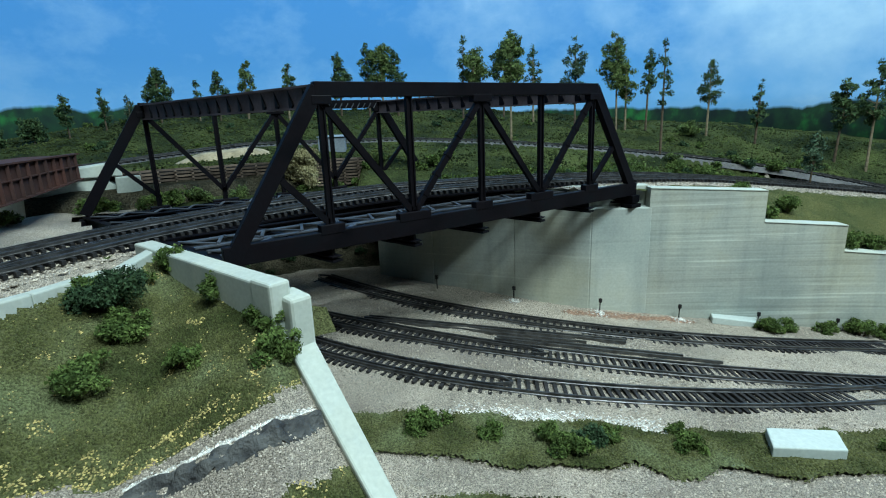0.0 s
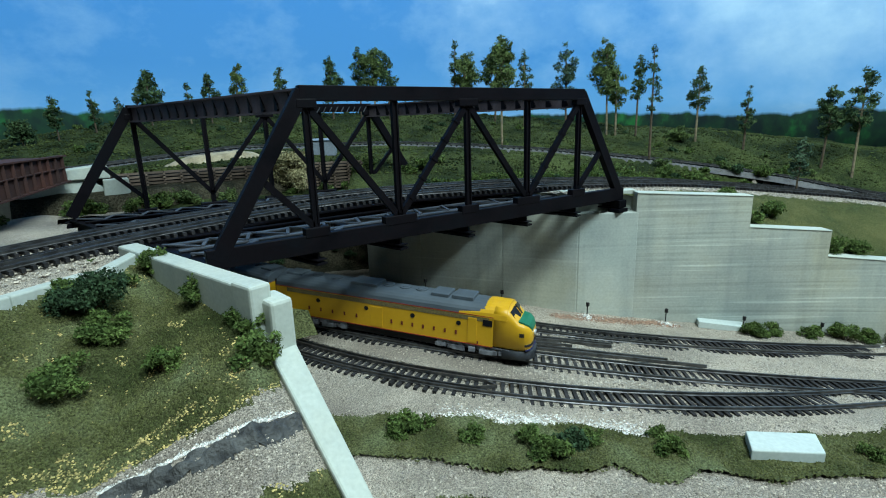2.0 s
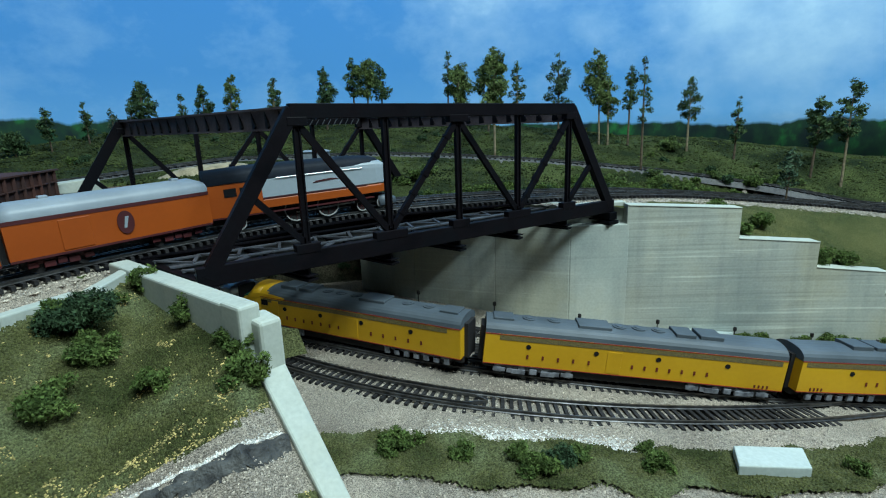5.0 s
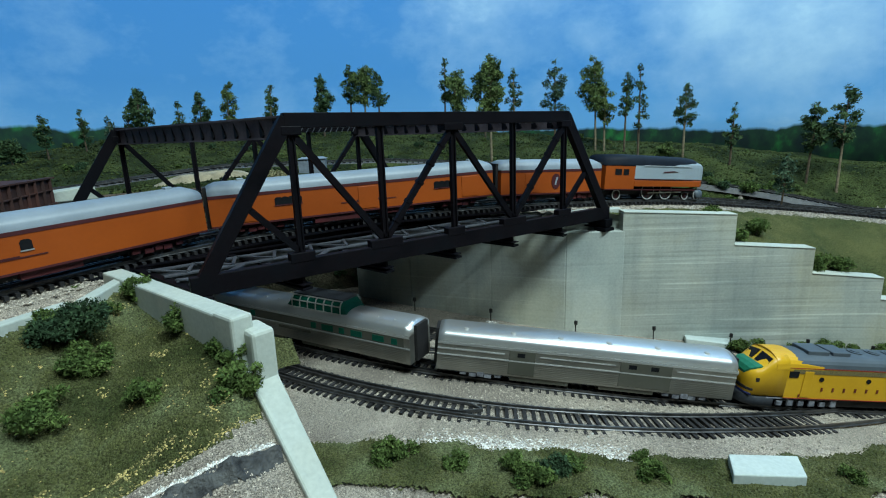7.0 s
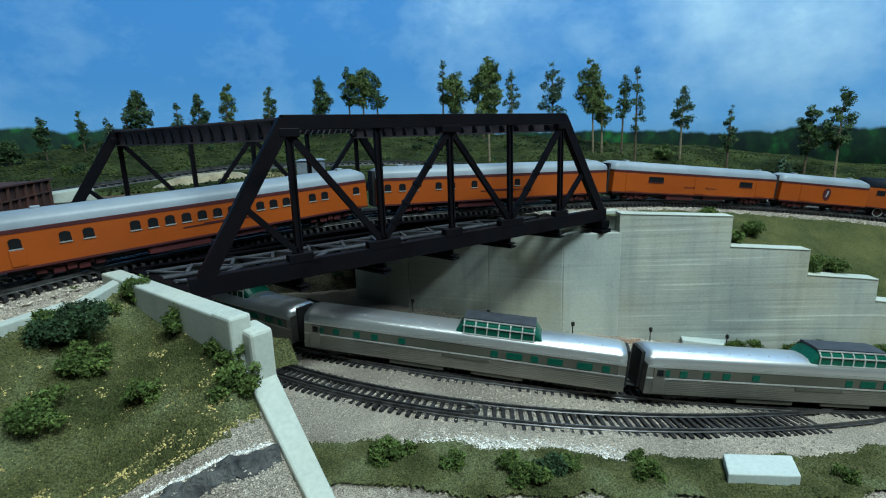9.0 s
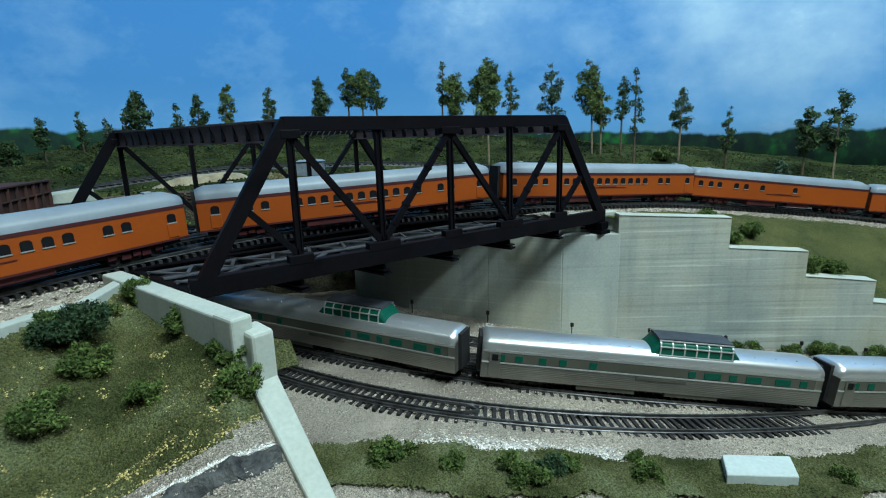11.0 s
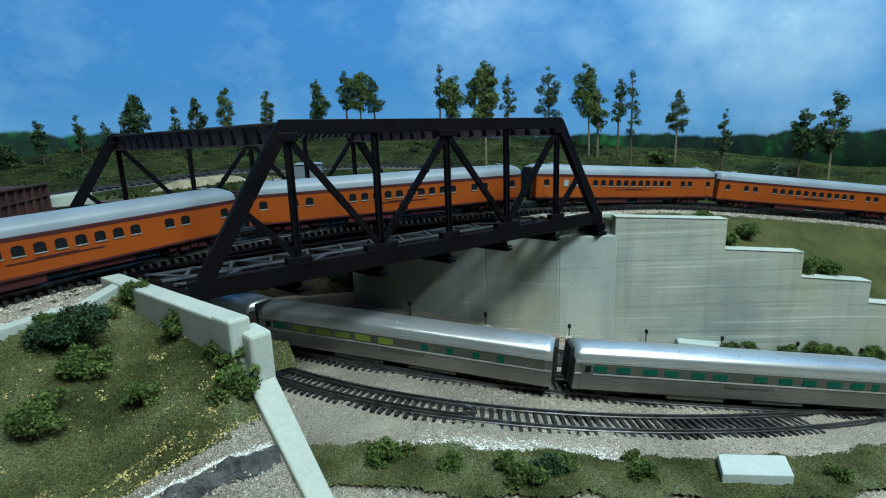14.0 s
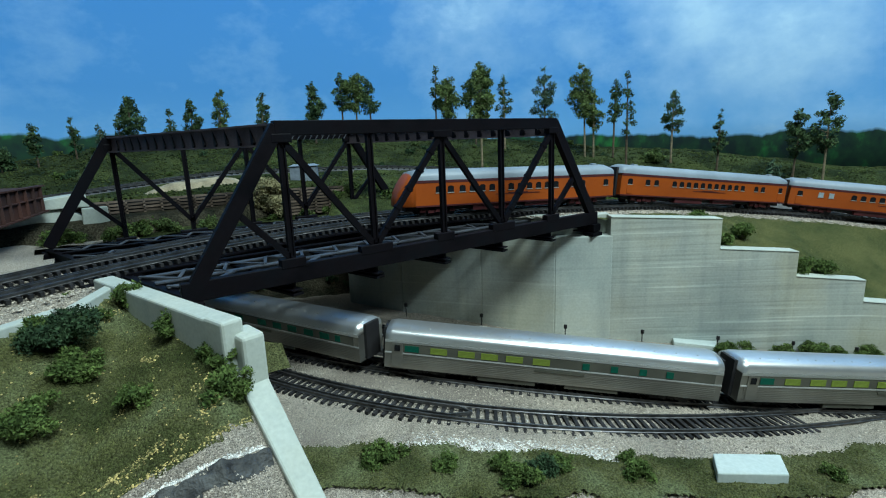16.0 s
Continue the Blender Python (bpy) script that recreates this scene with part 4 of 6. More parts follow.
            part("cab_window", MB().box(front - 0.009, sy * (W + 0.0002) - 0.0003, 0.0315, front - 0.001, sy * (W + 0.0002) + 0.0003, 0.0372), M_DARKGLASS, t)
            part("cab_door", MB().box(front - 0.022, sy * (W + 0.0003) - 0.0003, 0.0135, front - 0.014, sy * (W + 0.0003) + 0.0003, 0.0375), M_YELLOW, t, bevel=0.0003)
            part("number_panel", MB().box(front + 0.0215, sy * 0.0158 - 0.0008, 0.0255, front + 0.0255, sy * 0.0158 + 0.0006, 0.0290), M_BLACK, t)
        part("headlight", MB().tube([(front + 0.028, 0, 0.0255), (front + 0.0324, 0, 0.0253)], 0.0028, 14), M_BRIGHT, t)
        part("pilot", MB().loft([ring(front + x, w, 0.003, 0.0105, 0.0128, 0.5, 8, 0.001) for x, w in ((0.008, W), (0.0235, W * 0.94), (0.0300, W * 0.70), (0.0330, W * 0.35))]), M_PILOT, t, "dark grey pilot", smooth=True)
        part("nose_mouth", MB().loft([ring(front + x, w, 0.0165, 0.0185, 0.0195, 0.5, 8, 0.0002) for x, w in ((0.0262, W * 0.905), (0.0282, W * 0.86), (0.0304, W * 0.68), (0.0316, W * 0.42))]), M_BLACK, t, "dark slot across the nose")
        part("nose_emblem", MB().loft([ring(front + x, w, 0.0125, 0.0140, 0.0148, 0.5, 8, 0.0002) for x, w in ((0.0270, W * 0.89), (0.0282, W * 0.86), (0.0304, W * 0.68), (0.0316, W * 0.42))]), M_NOSEBLUE, t, "blue bar across the nose")
    else:
        part("diaphragm", MB().box(front, -0.0085, 0.011, front + 0.0035, 0.0085, 0.043), M_BLACK, t)
    return t


def silver_car(kind):
    """A fluted stainless car: baggage, dome or sleeper."""
    L = 0.252 if kind == "baggage" else 0.291
    h = L / 2 - 0.003
    W, Z0, ZE, ZR = 0.0172, 0.0085, 0.0370, 0.0490
    word = {"baggage": "baggage car with ribbed sides", "dome": "dome car with green glazed dome", "sleeper": "sleeper with small green windows", "coach": "coach with wide green windows"}[kind]
    t = thing("passenger_car", "fluted stainless steel %s" % word, "railway car", "silver passenger cars")
    part("body", MB().loft([side_ring(-h, W, Z0, ZE), side_ring(h, W, Z0, ZE)]), M_SILVER2, t)
    part("roof", MB().loft([arch_ring(x, W - 0.0001, ZE, z, 0.62, 16) for x, z in ((-h, ZR - 0.002), (-h + 0.006, ZR), (h - 0.006, ZR), (h, ZR - 0.002))]), M_SILVER, t, smooth=True)
    flute = MB().box(-h + 0.004, -0.0003, 0, h - 0.004, 0.0003, 0.0009).data("flute")
    for i in range(7):
        for sy in (-1, 1):
            part("flute", flute, M_SILVER2, t).location = (0, sy * W, 0.0108 + i * 0.0018)
    for sy in (-1, 1):
        # Brighter roof steel puts the light from above into the board's colour.
        part("letter_board", MB().box(-h, sy * (W + 0.0003) - 0.0002, 0.0345, h, sy * (W + 0.0003) + 0.0002, 0.0368), M_SILVER, t)
        part("belt_rail", MB().box(-h, sy * (W + 0.0004) - 0.0003, 0.0236, h, sy * (W + 0.0005) + 0.0004, 0.0248), M_BRIGHT, t)
    if kind == "baggage":
        for sy in (-1, 1):
            for x0, x1 in ((-0.062, -0.040), (0.030, 0.072)):
                part("baggage_door", MB().box(x0, sy * (W + 0.0003) - 0.0003, 0.0105, x1, sy * (W + 0.0003) + 0.0003, 0.0345), M_BAND, t, bevel=0.0003)
            for x in (-0.052, 0.040, 0.058):
                part("window", MB().box(x - 0.0032, sy * (W + 0.0006) - 0.0002, 0.0285, x + 0.0032, sy * (W + 0.0006) + 0.0002, 0.0325), M_DARKGLASS, t)
            for x0, x1, z in ((-h, -0.066, 0.0296), (-0.036, 0.026, 0.0300), (0.076, h, 0.0300)):
                part("rub_rail", MB().box(x0, sy * (W + 0.0004) - 0.0003, z, x1, sy * (W + 0.0004) + 0.0003, 0.0308), M_BRIGHT, t)
        vent = MB().tube([(0, 0, 0), (0, 0, 0.0018)], [0.0030, 0.0020], 12).data("roof_vent")
        for x in (-0.1, -0.06, -0.02, 0.02, 0.06, 0.1):
            ob = part("roof_vent", vent, M_BRIGHT, t)
            ob.location = (x, -0.009, ZR - 0.0022)
    else:
        part("window_band", MB().box(-h + 0.006, -W - 0.00025, 0.0250, h - 0.006, W + 0.00025, 0.0340), M_BAND, t)
        # share of the length from the rear, width and glass of each window
        row = {"dome": [(f, 0.0062, 0) for f in (0.057, 0.11, 0.18, 0.24, 0.33)] + [(0.62, 0.006, 0), (0.68, 0.0135, 0), (0.74, 0.006, 0), (0.80, 0.0125, 0), (0.885, 0.0125, 0), (0.945, 0.006, 0)],
               "coach": [(f, 0.0115, 0) for f in (0.075, 0.145, 0.225, 0.29, 0.37, 0.437, 0.56, 0.637, 0.71, 0.787, 0.858)] + [(0.915, 0.006, 0)],
               "sleeper": [(0.083, 0.0125, 0)] + [(f, 0.0145, 1) for f in (0.166, 0.25, 0.32, 0.395, 0.475)] + [(f, 0.006, 0) for f in (0.607, 0.69, 0.773, 0.85)]}[kind]
        panes = {}
        for f, wide, lit in row:
            if (wide, lit) not in panes:
                panes[wide, lit] = MB().box(-wide / 2, -0.0003, -0.0030, wide / 2, 0.0003, 0.0030).data("window")
                panes[wide, lit].materials.append(M_LIT if lit else M_TEAL)
        for sy in (-1, 1):
            for f, wide, lit in row:
                ob = part("window", panes[wide, lit], M_TEAL, t)
                ob.location = (-h + 2 * h * f, sy * (W + 0.0005), 0.0294)
            part("vestibule_door", MB().box(-h + 0.006, sy * (W + 0.0005) - 0.0003, 0.010, -h + 0.016, sy * (W + 0.0005) + 0.0003, 0.034), M_SILVER2, t, bevel=0.0003)
            part("door_window", MB().box(-h + 0.0085, sy * (W + 0.001) - 0.0003, 0.0265, -h + 0.0135, sy * (W + 0.001) + 0.0003, 0.0325), M_DARKGLASS, t)
            part("name_board", MB().box(-0.012, sy * (W + 0.0006) - 0.0003, 0.0195, 0.03, sy * (W + 0.0006) + 0.0003, 0.0222), M_BAND, t)
        vent = MB().tube([(0, 0, 0), (0, 0, 0.0018)], [0.0012, 0.0008], 6).data("roof_vent")
        for i in range(15):
            part("roof_vent", vent, M_BRIGHT, t).location = (-h + 0.02 + (2 * h - 0.04) * i / 14, -0.0090, ZR - 0.0024)
        part("roof_rib", MB().box(-h + 0.01, -0.0125, ZR - 0.0042, h - 0.01, -0.0118, ZR - 0.0032).box(-h + 0.01, 0.0118, ZR - 0.0042, h - 0.01, 0.0125, ZR - 0.0032), M_BRIGHT, t)
    if kind == "dome":
        x0, x1, zd = -0.002, 0.074, 0.0590
        dm = part("dome", MB().loft([arch_ring(x, w, 0.0440, z, 0.45, 12) for x, w, z in ((x0, 0.0140, 0.0460), (x0 + 0.008, 0.0148, zd), (x1 - 0.008, 0.0148, zd), (x1, 0.0140, 0.0460))]), M_TEAL, t, "green tinted dome glass")
        fr = MB()
        for i in range(7):
            x = x0 + 0.008 + (x1 - x0 - 0.016) * i / 6
            pts = [(x, y, z + 0.0004) for _, y, z in arch_ring(x, 0.0150, 0.0440, zd, 0.45, 12)[:13]]
            for a, b in zip(pts, pts[1:]):
                fr.beam(a, b, 0.0011, 0.0007)
        for y, z in ((-0.0150, 0.0530), (0.0150, 0.0530), (-0.0118, zd - 0.0012), (0.0118, zd - 0.0012), (-0.0152, 0.0450), (0.0152, 0.0450)):
            fr.beam((x0 + 0.007, y, z), (x1 - 0.007, y, z), 0.0010, 0.0010)
        part("dome_roof", MB().loft([[(x, y, zd + 0.0002 + (1 - (y / 0.0105) ** 2) * 0.0007) for y in (-0.0105, -0.005, 0, 0.005, 0.0105)] + [(x, 0.0105, zd - 0.0016), (x, -0.0105, zd - 0.0016)] for x in (x0 + 0.007, x1 - 0.007)]), M_PILOT, dm, "dark roof strip along the dome")
        part("dome_frame", fr, M_BRIGHT, dm, "bright metal dome ribs")
    part("underframe", MB().box(-h + 0.004, -0.012, 0.0045, h - 0.004, 0.012, 0.0086), M_BLACK, t)
    part("skirt_box", MB().box(-0.06, -0.0162, 0.0035, -0.01, 0.0162, 0.0086).box(0.015, -0.0162, 0.0042, 0.06, 0.0162, 0.0086), M_BAND, t, bevel=0.0004)
    part("diaphragm", MB().box(-h - 0.003, -0.0095, 0.010, -h, 0.0095, 0.0455), M_BLACK, t)
    part("diaphragm", MB().box(h, -0.0095, 0.010, h + 0.003, 0.0095, 0.0455), M_BLACK, t)
    for x in (-h + 0.038, h - 0.038):
        truck(t, x, 2, M_TRUCK if kind == "baggage" else M_BLACK, 0.034)
    return t


def orange_car(kind):
    """A smooth-sided car in orange and maroon: express, mail, coach, or the tail car."""
    L = {"express": 0.150, "tail": 0.284}.get(kind, 0.300)
    h = L / 2 - 0.003
    W, Z0, ZE, ZR = 0.0172, 0.0120, 0.0390, 0.0500
    word = {"express": "express car with a small emblem", "mail": "baggage and mail car with barred windows", "coach": "coach with a row of dark windows", "diner": "coach with frosted windows at one end", "parlor": "parlor car with few paired windows", "tail": "tail car with sloped rounded end"}[kind]
    t = thing("passenger_car", "orange and maroon %s" % word, "railway car", "orange passenger cars")
    back = -h + (0.016 if kind == "tail" else 0)
    part("body", MB().loft([side_ring(back, W, Z0, ZE), side_ring(h, W, Z0, ZE)]), M_ORANGE, t)
    part("stripe", MB().box(back, -W - 0.0003, 0.0362, h, W + 0.0003, 0.0390), M_MAROON, t)
    part("sill", MB().box(back, -W - 0.0003, Z0 - 0.0012, h, W + 0.0003, Z0 + 0.0004), M_MAROON, t)
    ends = ((-h, ZR - 0.003), (-h + 0.008, ZR)) if kind != "tail" else ((back - 0.004, ZR - 0.0025), (back + 0.010, ZR))
    part("roof", MB().loft([arch_ring(x, W, ZE, z, 0.6, 16) for x, z in (*ends, (h - 0.008, ZR), (h, ZR - 0.003))]), M_PALEROOF, t, smooth=True)
    if kind == "tail":
        part("tail_end", MB().loft([ring(back - x, w, Z0 - 0.001 + 0.0, ze, zr, 0.6, 12, 0.001) for x, w, ze, zr in ((0, W, 0.0389, 0.0480), (0.006, W * 0.97, 0.0360, 0.0450), (0.012, W * 0.88, 0.0300, 0.0370), (0.017, W * 0.70, 0.0230, 0.0280), (0.020, W * 0.42, 0.0170, 0.0200))]), M_ORANGE, t, "orange sloped tail", smooth=True)
        part("tail_window", MB().quadbox([(back - 0.0128, -0.009, 0.0325), (back - 0.0165, -0.008, 0.0265), (back - 0.0165, 0.008, 0.0265), (back - 0.0128, 0.009, 0.0325), (back - 0.0118, -0.009, 0.0335), (back - 0.0155, -0.008, 0.0275), (back - 0.0155, 0.008, 0.0275), (back - 0.0118, 0.009, 0.0335)]), M_DARKGLASS, t)
    pane = MB().loft([[(x * 0.0035, y, z * 0.0036) for x, z in ((-1, -1), (1, -1), (1, 0.55), (0.7, 0.9), (0.25, 1), (-0.25, 1), (-0.7, 0.9), (-1, 0.55))] for y in (-0.0003, 0.0003)]).data("window")
    pane.materials.append(M_DARKGLASS)
    frost = MB().box(-0.0034, -0.0003, -0.0034, 0.0034, 0.0003, 0.0034).data("window")
    frost.materials.append(M_GREYGLASS)
    frame = MB()
    frame.box(-0.0040, -0.0002, -0.0043, 0.0040, 0.0002, -0.0034)
    frame = frame.data("window_frame")
    xs = []
    if kind in ("coach", "diner", "tail"):
        xs = [h - 0.012, h - 0.047, h - 0.060] + [h - 0.086 - 0.0122 * i for i in range(11)] + [-h + 0.056, -h + 0.042] + ([-h + 0.014] if kind != "tail" else [])
    if kind == "parlor":
        xs = [h - 0.128, h - 0.183, h - 0.210, h - 0.226, h - 0.253, h - 0.267, h - 0.283]
    if kind == "mail":
        xs = [h - 0.052 - 0.006 * i for i in range(4)] + [-h + 0.060 + 0.006 * i for i in range(4)]
    for sy in (-1, 1):
        for x in xs:
            fz = kind == "diner" and x < -h + 0.07 and x > -h + 0.02
            ob = part("window", frost if fz else pane, M_DARKGLASS, t)
            ob.location = (x, sy * (W + 0.0002), 0.0292)
            f = part("frame", frame, M_PALEFRAME if kind != "mail" else M_MAROON, ob)
            f.location = (0, sy * 0.0003, 0)
        if kind in ("coach", "diner"):
            for x in (h - 0.012, -h + 0.014):
                part("vestibule_door", MB().box(x - 0.0045, sy * (W + 0.0003) - 0.0003, 0.0135, x + 0.0045, sy * (W + 0.0003) + 0.0003, 0.0248), M_ORANGE, t, bevel=0.0003)
        if kind in ("mail", "express"):
            for x in ((h - 0.03, -h + 0.03, 0.0) if kind == "mail" else (-0.03,)):
                part("baggage_door", MB().box(x - 0.010, sy * (W + 0.0003) - 0.0003, 0.0135, x + 0.010, sy * (W + 0.0003) + 0.0003, 0.0350), M_ORANGE, t, bevel=0.0003)
        if kind == "express":
            part("emblem", MB().loft([[(0.0035 + 0.0062 * math.cos(2 * math.pi * q / 18), sy * (W + 0.0006) + e, 0.0255 + 0.0088 * math.sin(2 * math.pi * q / 18)) for q in range(18)] for e in (-0.0002, 0.0002)]), M_MAROON, t)
        if kind == "express":
            part("emblem_figure", MB().quadbox([(0.0015, sy * (W + 0.0009) - 0.0002, 0.0215), (0.0035, sy * (W + 0.0009) - 0.0002, 0.0215), (0.0062, sy * (W + 0.0009) - 0.0002, 0.0300), (0.0035, sy * (W + 0.0009) - 0.0002, 0.0300), (0.0015, sy * (W + 0.0009) + 0.0002, 0.0215), (0.0035, sy * (W + 0.0009) + 0.0002, 0.0215), (0.0062, sy * (W + 0.0009) + 0.0002, 0.0300), (0.0035, sy * (W + 0.0009) + 0.0002, 0.0300)]), M_PALEROOF, t, "plain white emblem shape")
        if kind != "express":
            part("side_stripe", MB().box(-0.028, sy * (W + 0.0003) - 0.0002, 0.0208, 0.030, sy * (W + 0.0003) + 0.0002, 0.0216).box(-0.012, sy * (W + 0.0003) - 0.0002, 0.0218, 0.014, sy * (W + 0.0003) + 0.0002, 0.0226), M_MAROON, t)
    for x in (h - 0.02, -h + 0.03):
        part("roof_vent", MB().box(x - 0.003, -0.004, ZR - 0.0006, x + 0.003, 0.002, ZR + 0.0016), M_PALEROOF, t, bevel=0.0004)
    part("underframe", MB().box(-h + 0.006, -0.010, 0.0065, h - 0.004, 0.010, 0.0121), M_BLACK, t)
    if kind != "express":
        part("equipment_box", MB().box(-0.055, -0.0155, 0.0042, -0.008, 0.0155, 0.0112).box(0.012, -0.0145, 0.0055, 0.05, 0.0145, 0.0112), M_MAROON, t, bevel=0.0005)
    part("diaphragm", MB().box(h, -0.0095, 0.010, h + 0.003, 0.0095, 0.046), M_BLACK, t)
    if kind != "tail":
        part("diaphragm", MB().box(-h - 0.003, -0.0095, 0.010, -h, 0.0095, 0.046), M_BLACK, t)
    for x in (-h + 0.042, h - 0.042) if kind != "express" else (-h + 0.03, h - 0.03):
        truck(t, x, 2 if kind == "express" else 3, M_MAROON, 0.040)
    return t


def steam_engine():
    L = 0.174
    h = L / 2
    W = 0.0168
    t = thing("steam_locomotive", "streamlined steam locomotive with grey shroud and orange skirt", "locomotive")
    f = h - 0.012
    part("cab", MB().loft([side_ring(-h + 0.002, W, 0.0135, 0.041), side_ring(-h + 0.047, W, 0.0135, 0.041)]), M_ORANGE, t, "orange cab side")
    part("cab_roof", MB().loft([arch_ring(-h + 0.002, W, 0.041, 0.0505, 0.6, 14), arch_ring(-h + 0.047, W, 0.041, 0.0505, 0.6, 14)]), M_NAVY, t, smooth=True)
    part("cab_window", MB().box(-h + 0.016, -W - 0.0004, 0.030, -h + 0.026, W + 0.0004, 0.037).box(-h + 0.029, -W - 0.0004, 0.030, -h + 0.037, W + 0.0004, 0.037), M_DARKGLASS, t)
    xs = [(-h + 0.047, W, 0.041, 0.0490), (f - 0.020, W, 0.041, 0.0490), (f - 0.008, W * 0.98, 0.0405, 0.0485), (f, W * 0.88, 0.0395, 0.0470), (f + 0.0055, W * 0.66, 0.0375, 0.0440), (f + 0.008, W * 0.40, 0.0350, 0.0405)]
    part("shroud", MB().loft([ring(x, w, 0.0250, ze, zr, 0.6, 14, 0.001) for x, w, ze, zr in xs]), M_SHROUD, t, smooth=False)
    part("top_casing", MB().loft([arch_ring(x, w, zr - 0.0120, zr, 0.55, 12) for x, w, zr in ((-h + 0.002, 0.0169, 0.0530), (-h + 0.040, 0.0170, 0.0545), (f - 0.030, 0.0166, 0.0535), (f - 0.012, 0.0150, 0.0520), (f - 0.002, 0.0110, 0.0495))]), M_NAVY, t, "dark casing along the boiler top", smooth=True)
    part("skirt", MB().loft([ring(x, w, 0.0165, 0.0235, 0.0252, 0.4, 10, 0.0005) for x, w in ((-h + 0.047, W + 0.0003), (f - 0.018, W + 0.0003), (f - 0.003, W * 0.93), (f + 0.006, W * 0.62))]), M_ORANGE, t, "orange skirt band")
    part("skirt_line", MB().box(-h + 0.002, -W - 0.0005, 0.0122, f - 0.012, W + 0.0005, 0.0132).box(-h + 0.047, -W - 0.0005, 0.0248, f - 0.018, W + 0.0005, 0.0255), M_MAROON, t)
    part("pilot", MB().loft([ring(f + x, w, 0.0025, 0.0075, z, 0.5, 8, 0.0005) for x, w, z in ((-0.006, 0.0152, 0.0140), (0.003, 0.0140, 0.0138), (0.009, 0.0115, 0.0125), (0.0150, 0.0070, 0.0085))]), M_LOCOGREY, t, "grey pilot", smooth=True)
    part("headlight", MB().tube([(f + 0.004, 0, 0.037), (f + 0.0085, 0, 0.0365)], 0.0030, 14), M_BRIGHT, t)
    part("name_plate", MB().quadbox([(0.005, -W - 0.0006, 0.0335), (0.030, -W - 0.0006, 0.0350), (0.022, -W - 0.0006, 0.0360), (0.008, -W - 0.0006, 0.0350), (0.005, W + 0.0006, 0.0335), (0.030, W + 0.0006, 0.0350), (0.022, W + 0.0006, 0.0360), (0.008, W + 0.0006, 0.0350)]), M_MAROON, t)
    part("handrail", MB().tube([(-h + 0.06, -W - 0.001, 0.0418), (f - 0.022, -W - 0.001, 0.0418)], 0.0004, 6).tube([(-h + 0.06, W + 0.001, 0.0418), (f - 0.022, W + 0.001, 0.0418)], 0.0004, 6), M_BRIGHT, t)
    part("frame", MB().box(-h + 0.004, -0.007, 0.006, f, 0.007, 0.0135), M_BLACK, t)
    wheels = []
    for x, r in ((-0.012, 0.0108), (0.018, 0.0108), (0.052, 0.0058), (0.073, 0.0058), (-0.062, 0.0062)):
        w = part("driving_wheel" if r > 0.01 else "leading_wheel", MB().tube([(0, -0.0115, 0), (0, -0.0095, 0)], r, 22).tube([(0, 0.0095, 0), (0, 0.0115, 0)], r, 22).tube([(0, -0.01, 0), (0, 0.01, 0)], 0.0014, 8), M_BLACK, t)
        w.location = (x, 0, r)
        for sy in (-1, 1):
            rim = MB()
            for i in range(22):
                a, b = 2 * math.pi * i / 22, 2 * math.pi * (i + 1) / 22
                rim.beam((math.cos(a) * r * 0.93, sy * 0.0117, math.sin(a) * r * 0.93), (math.cos(b) * r * 0.93, sy * 0.0117, math.sin(b) * r * 0.93), 0.0011, 0.0009, (0, 1, 0))
            part("tyre", rim, M_RIM, w, "white wheel rim")
        for q in range(4):
            c, d = math.cos(q * math.pi / 4) * r * 0.85, math.sin(q * math.pi / 4) * r * 0.85
            part("spoke", MB().beam((-c, -0.0117, -d), (c, -0.0117, d), 0.0005, 0.0008, (0, 1, 0)), M_MAROON, w)
        wheels.append((w, x, r))
    part("cylinder", MB().box(0.044, -0.0150, 0.0085, 0.062, 0.0150, 0.0132), M_BLACK, t, bevel=0.001)
    part("side_rod", MB().beam((-0.012, -0.0128, 0.0085), (0.046, -0.0128, 0.0100), 0.0010, 0.0014).beam((-0.012, 0.0128, 0.0085), (0.046, 0.0128, 0.0100), 0.0010, 0.0014), M_BRIGHT, t)
    part("diaphragm", MB().box(-h - 0.002, -0.0095, 0.010, -h + 0.002, 0.0095, 0.044), M_BLACK, t)
    return t, wheels


def stand(line, s, half):
    """Pose of a vehicle whose middle is at s and whose trucks are half apart from it."""
    a, b = line.at(s - half), line.at(s + half)
    m, d = (a + b) / 2, b - a
    return pose(m[0], m[1], m[2], 0, -math.degrees(math.atan2(d[2], math.hypot(d[0], d[1]))), math.degrees(math.atan2(d[1], d[0])))


def to_scale(ob, kx, ky=None, kz=None):
    """The vehicle at the given share of its length, width and height."""
    for c in ob.children:
        c.matrix_basis = Matrix.Diagonal((kx, ky or kx, kz or kx, 1.0)) @ c.matrix_basis
    return ob


HERE = pose(0, 0, 0)
LOW_TRAIN, UP_TRAIN = [], []
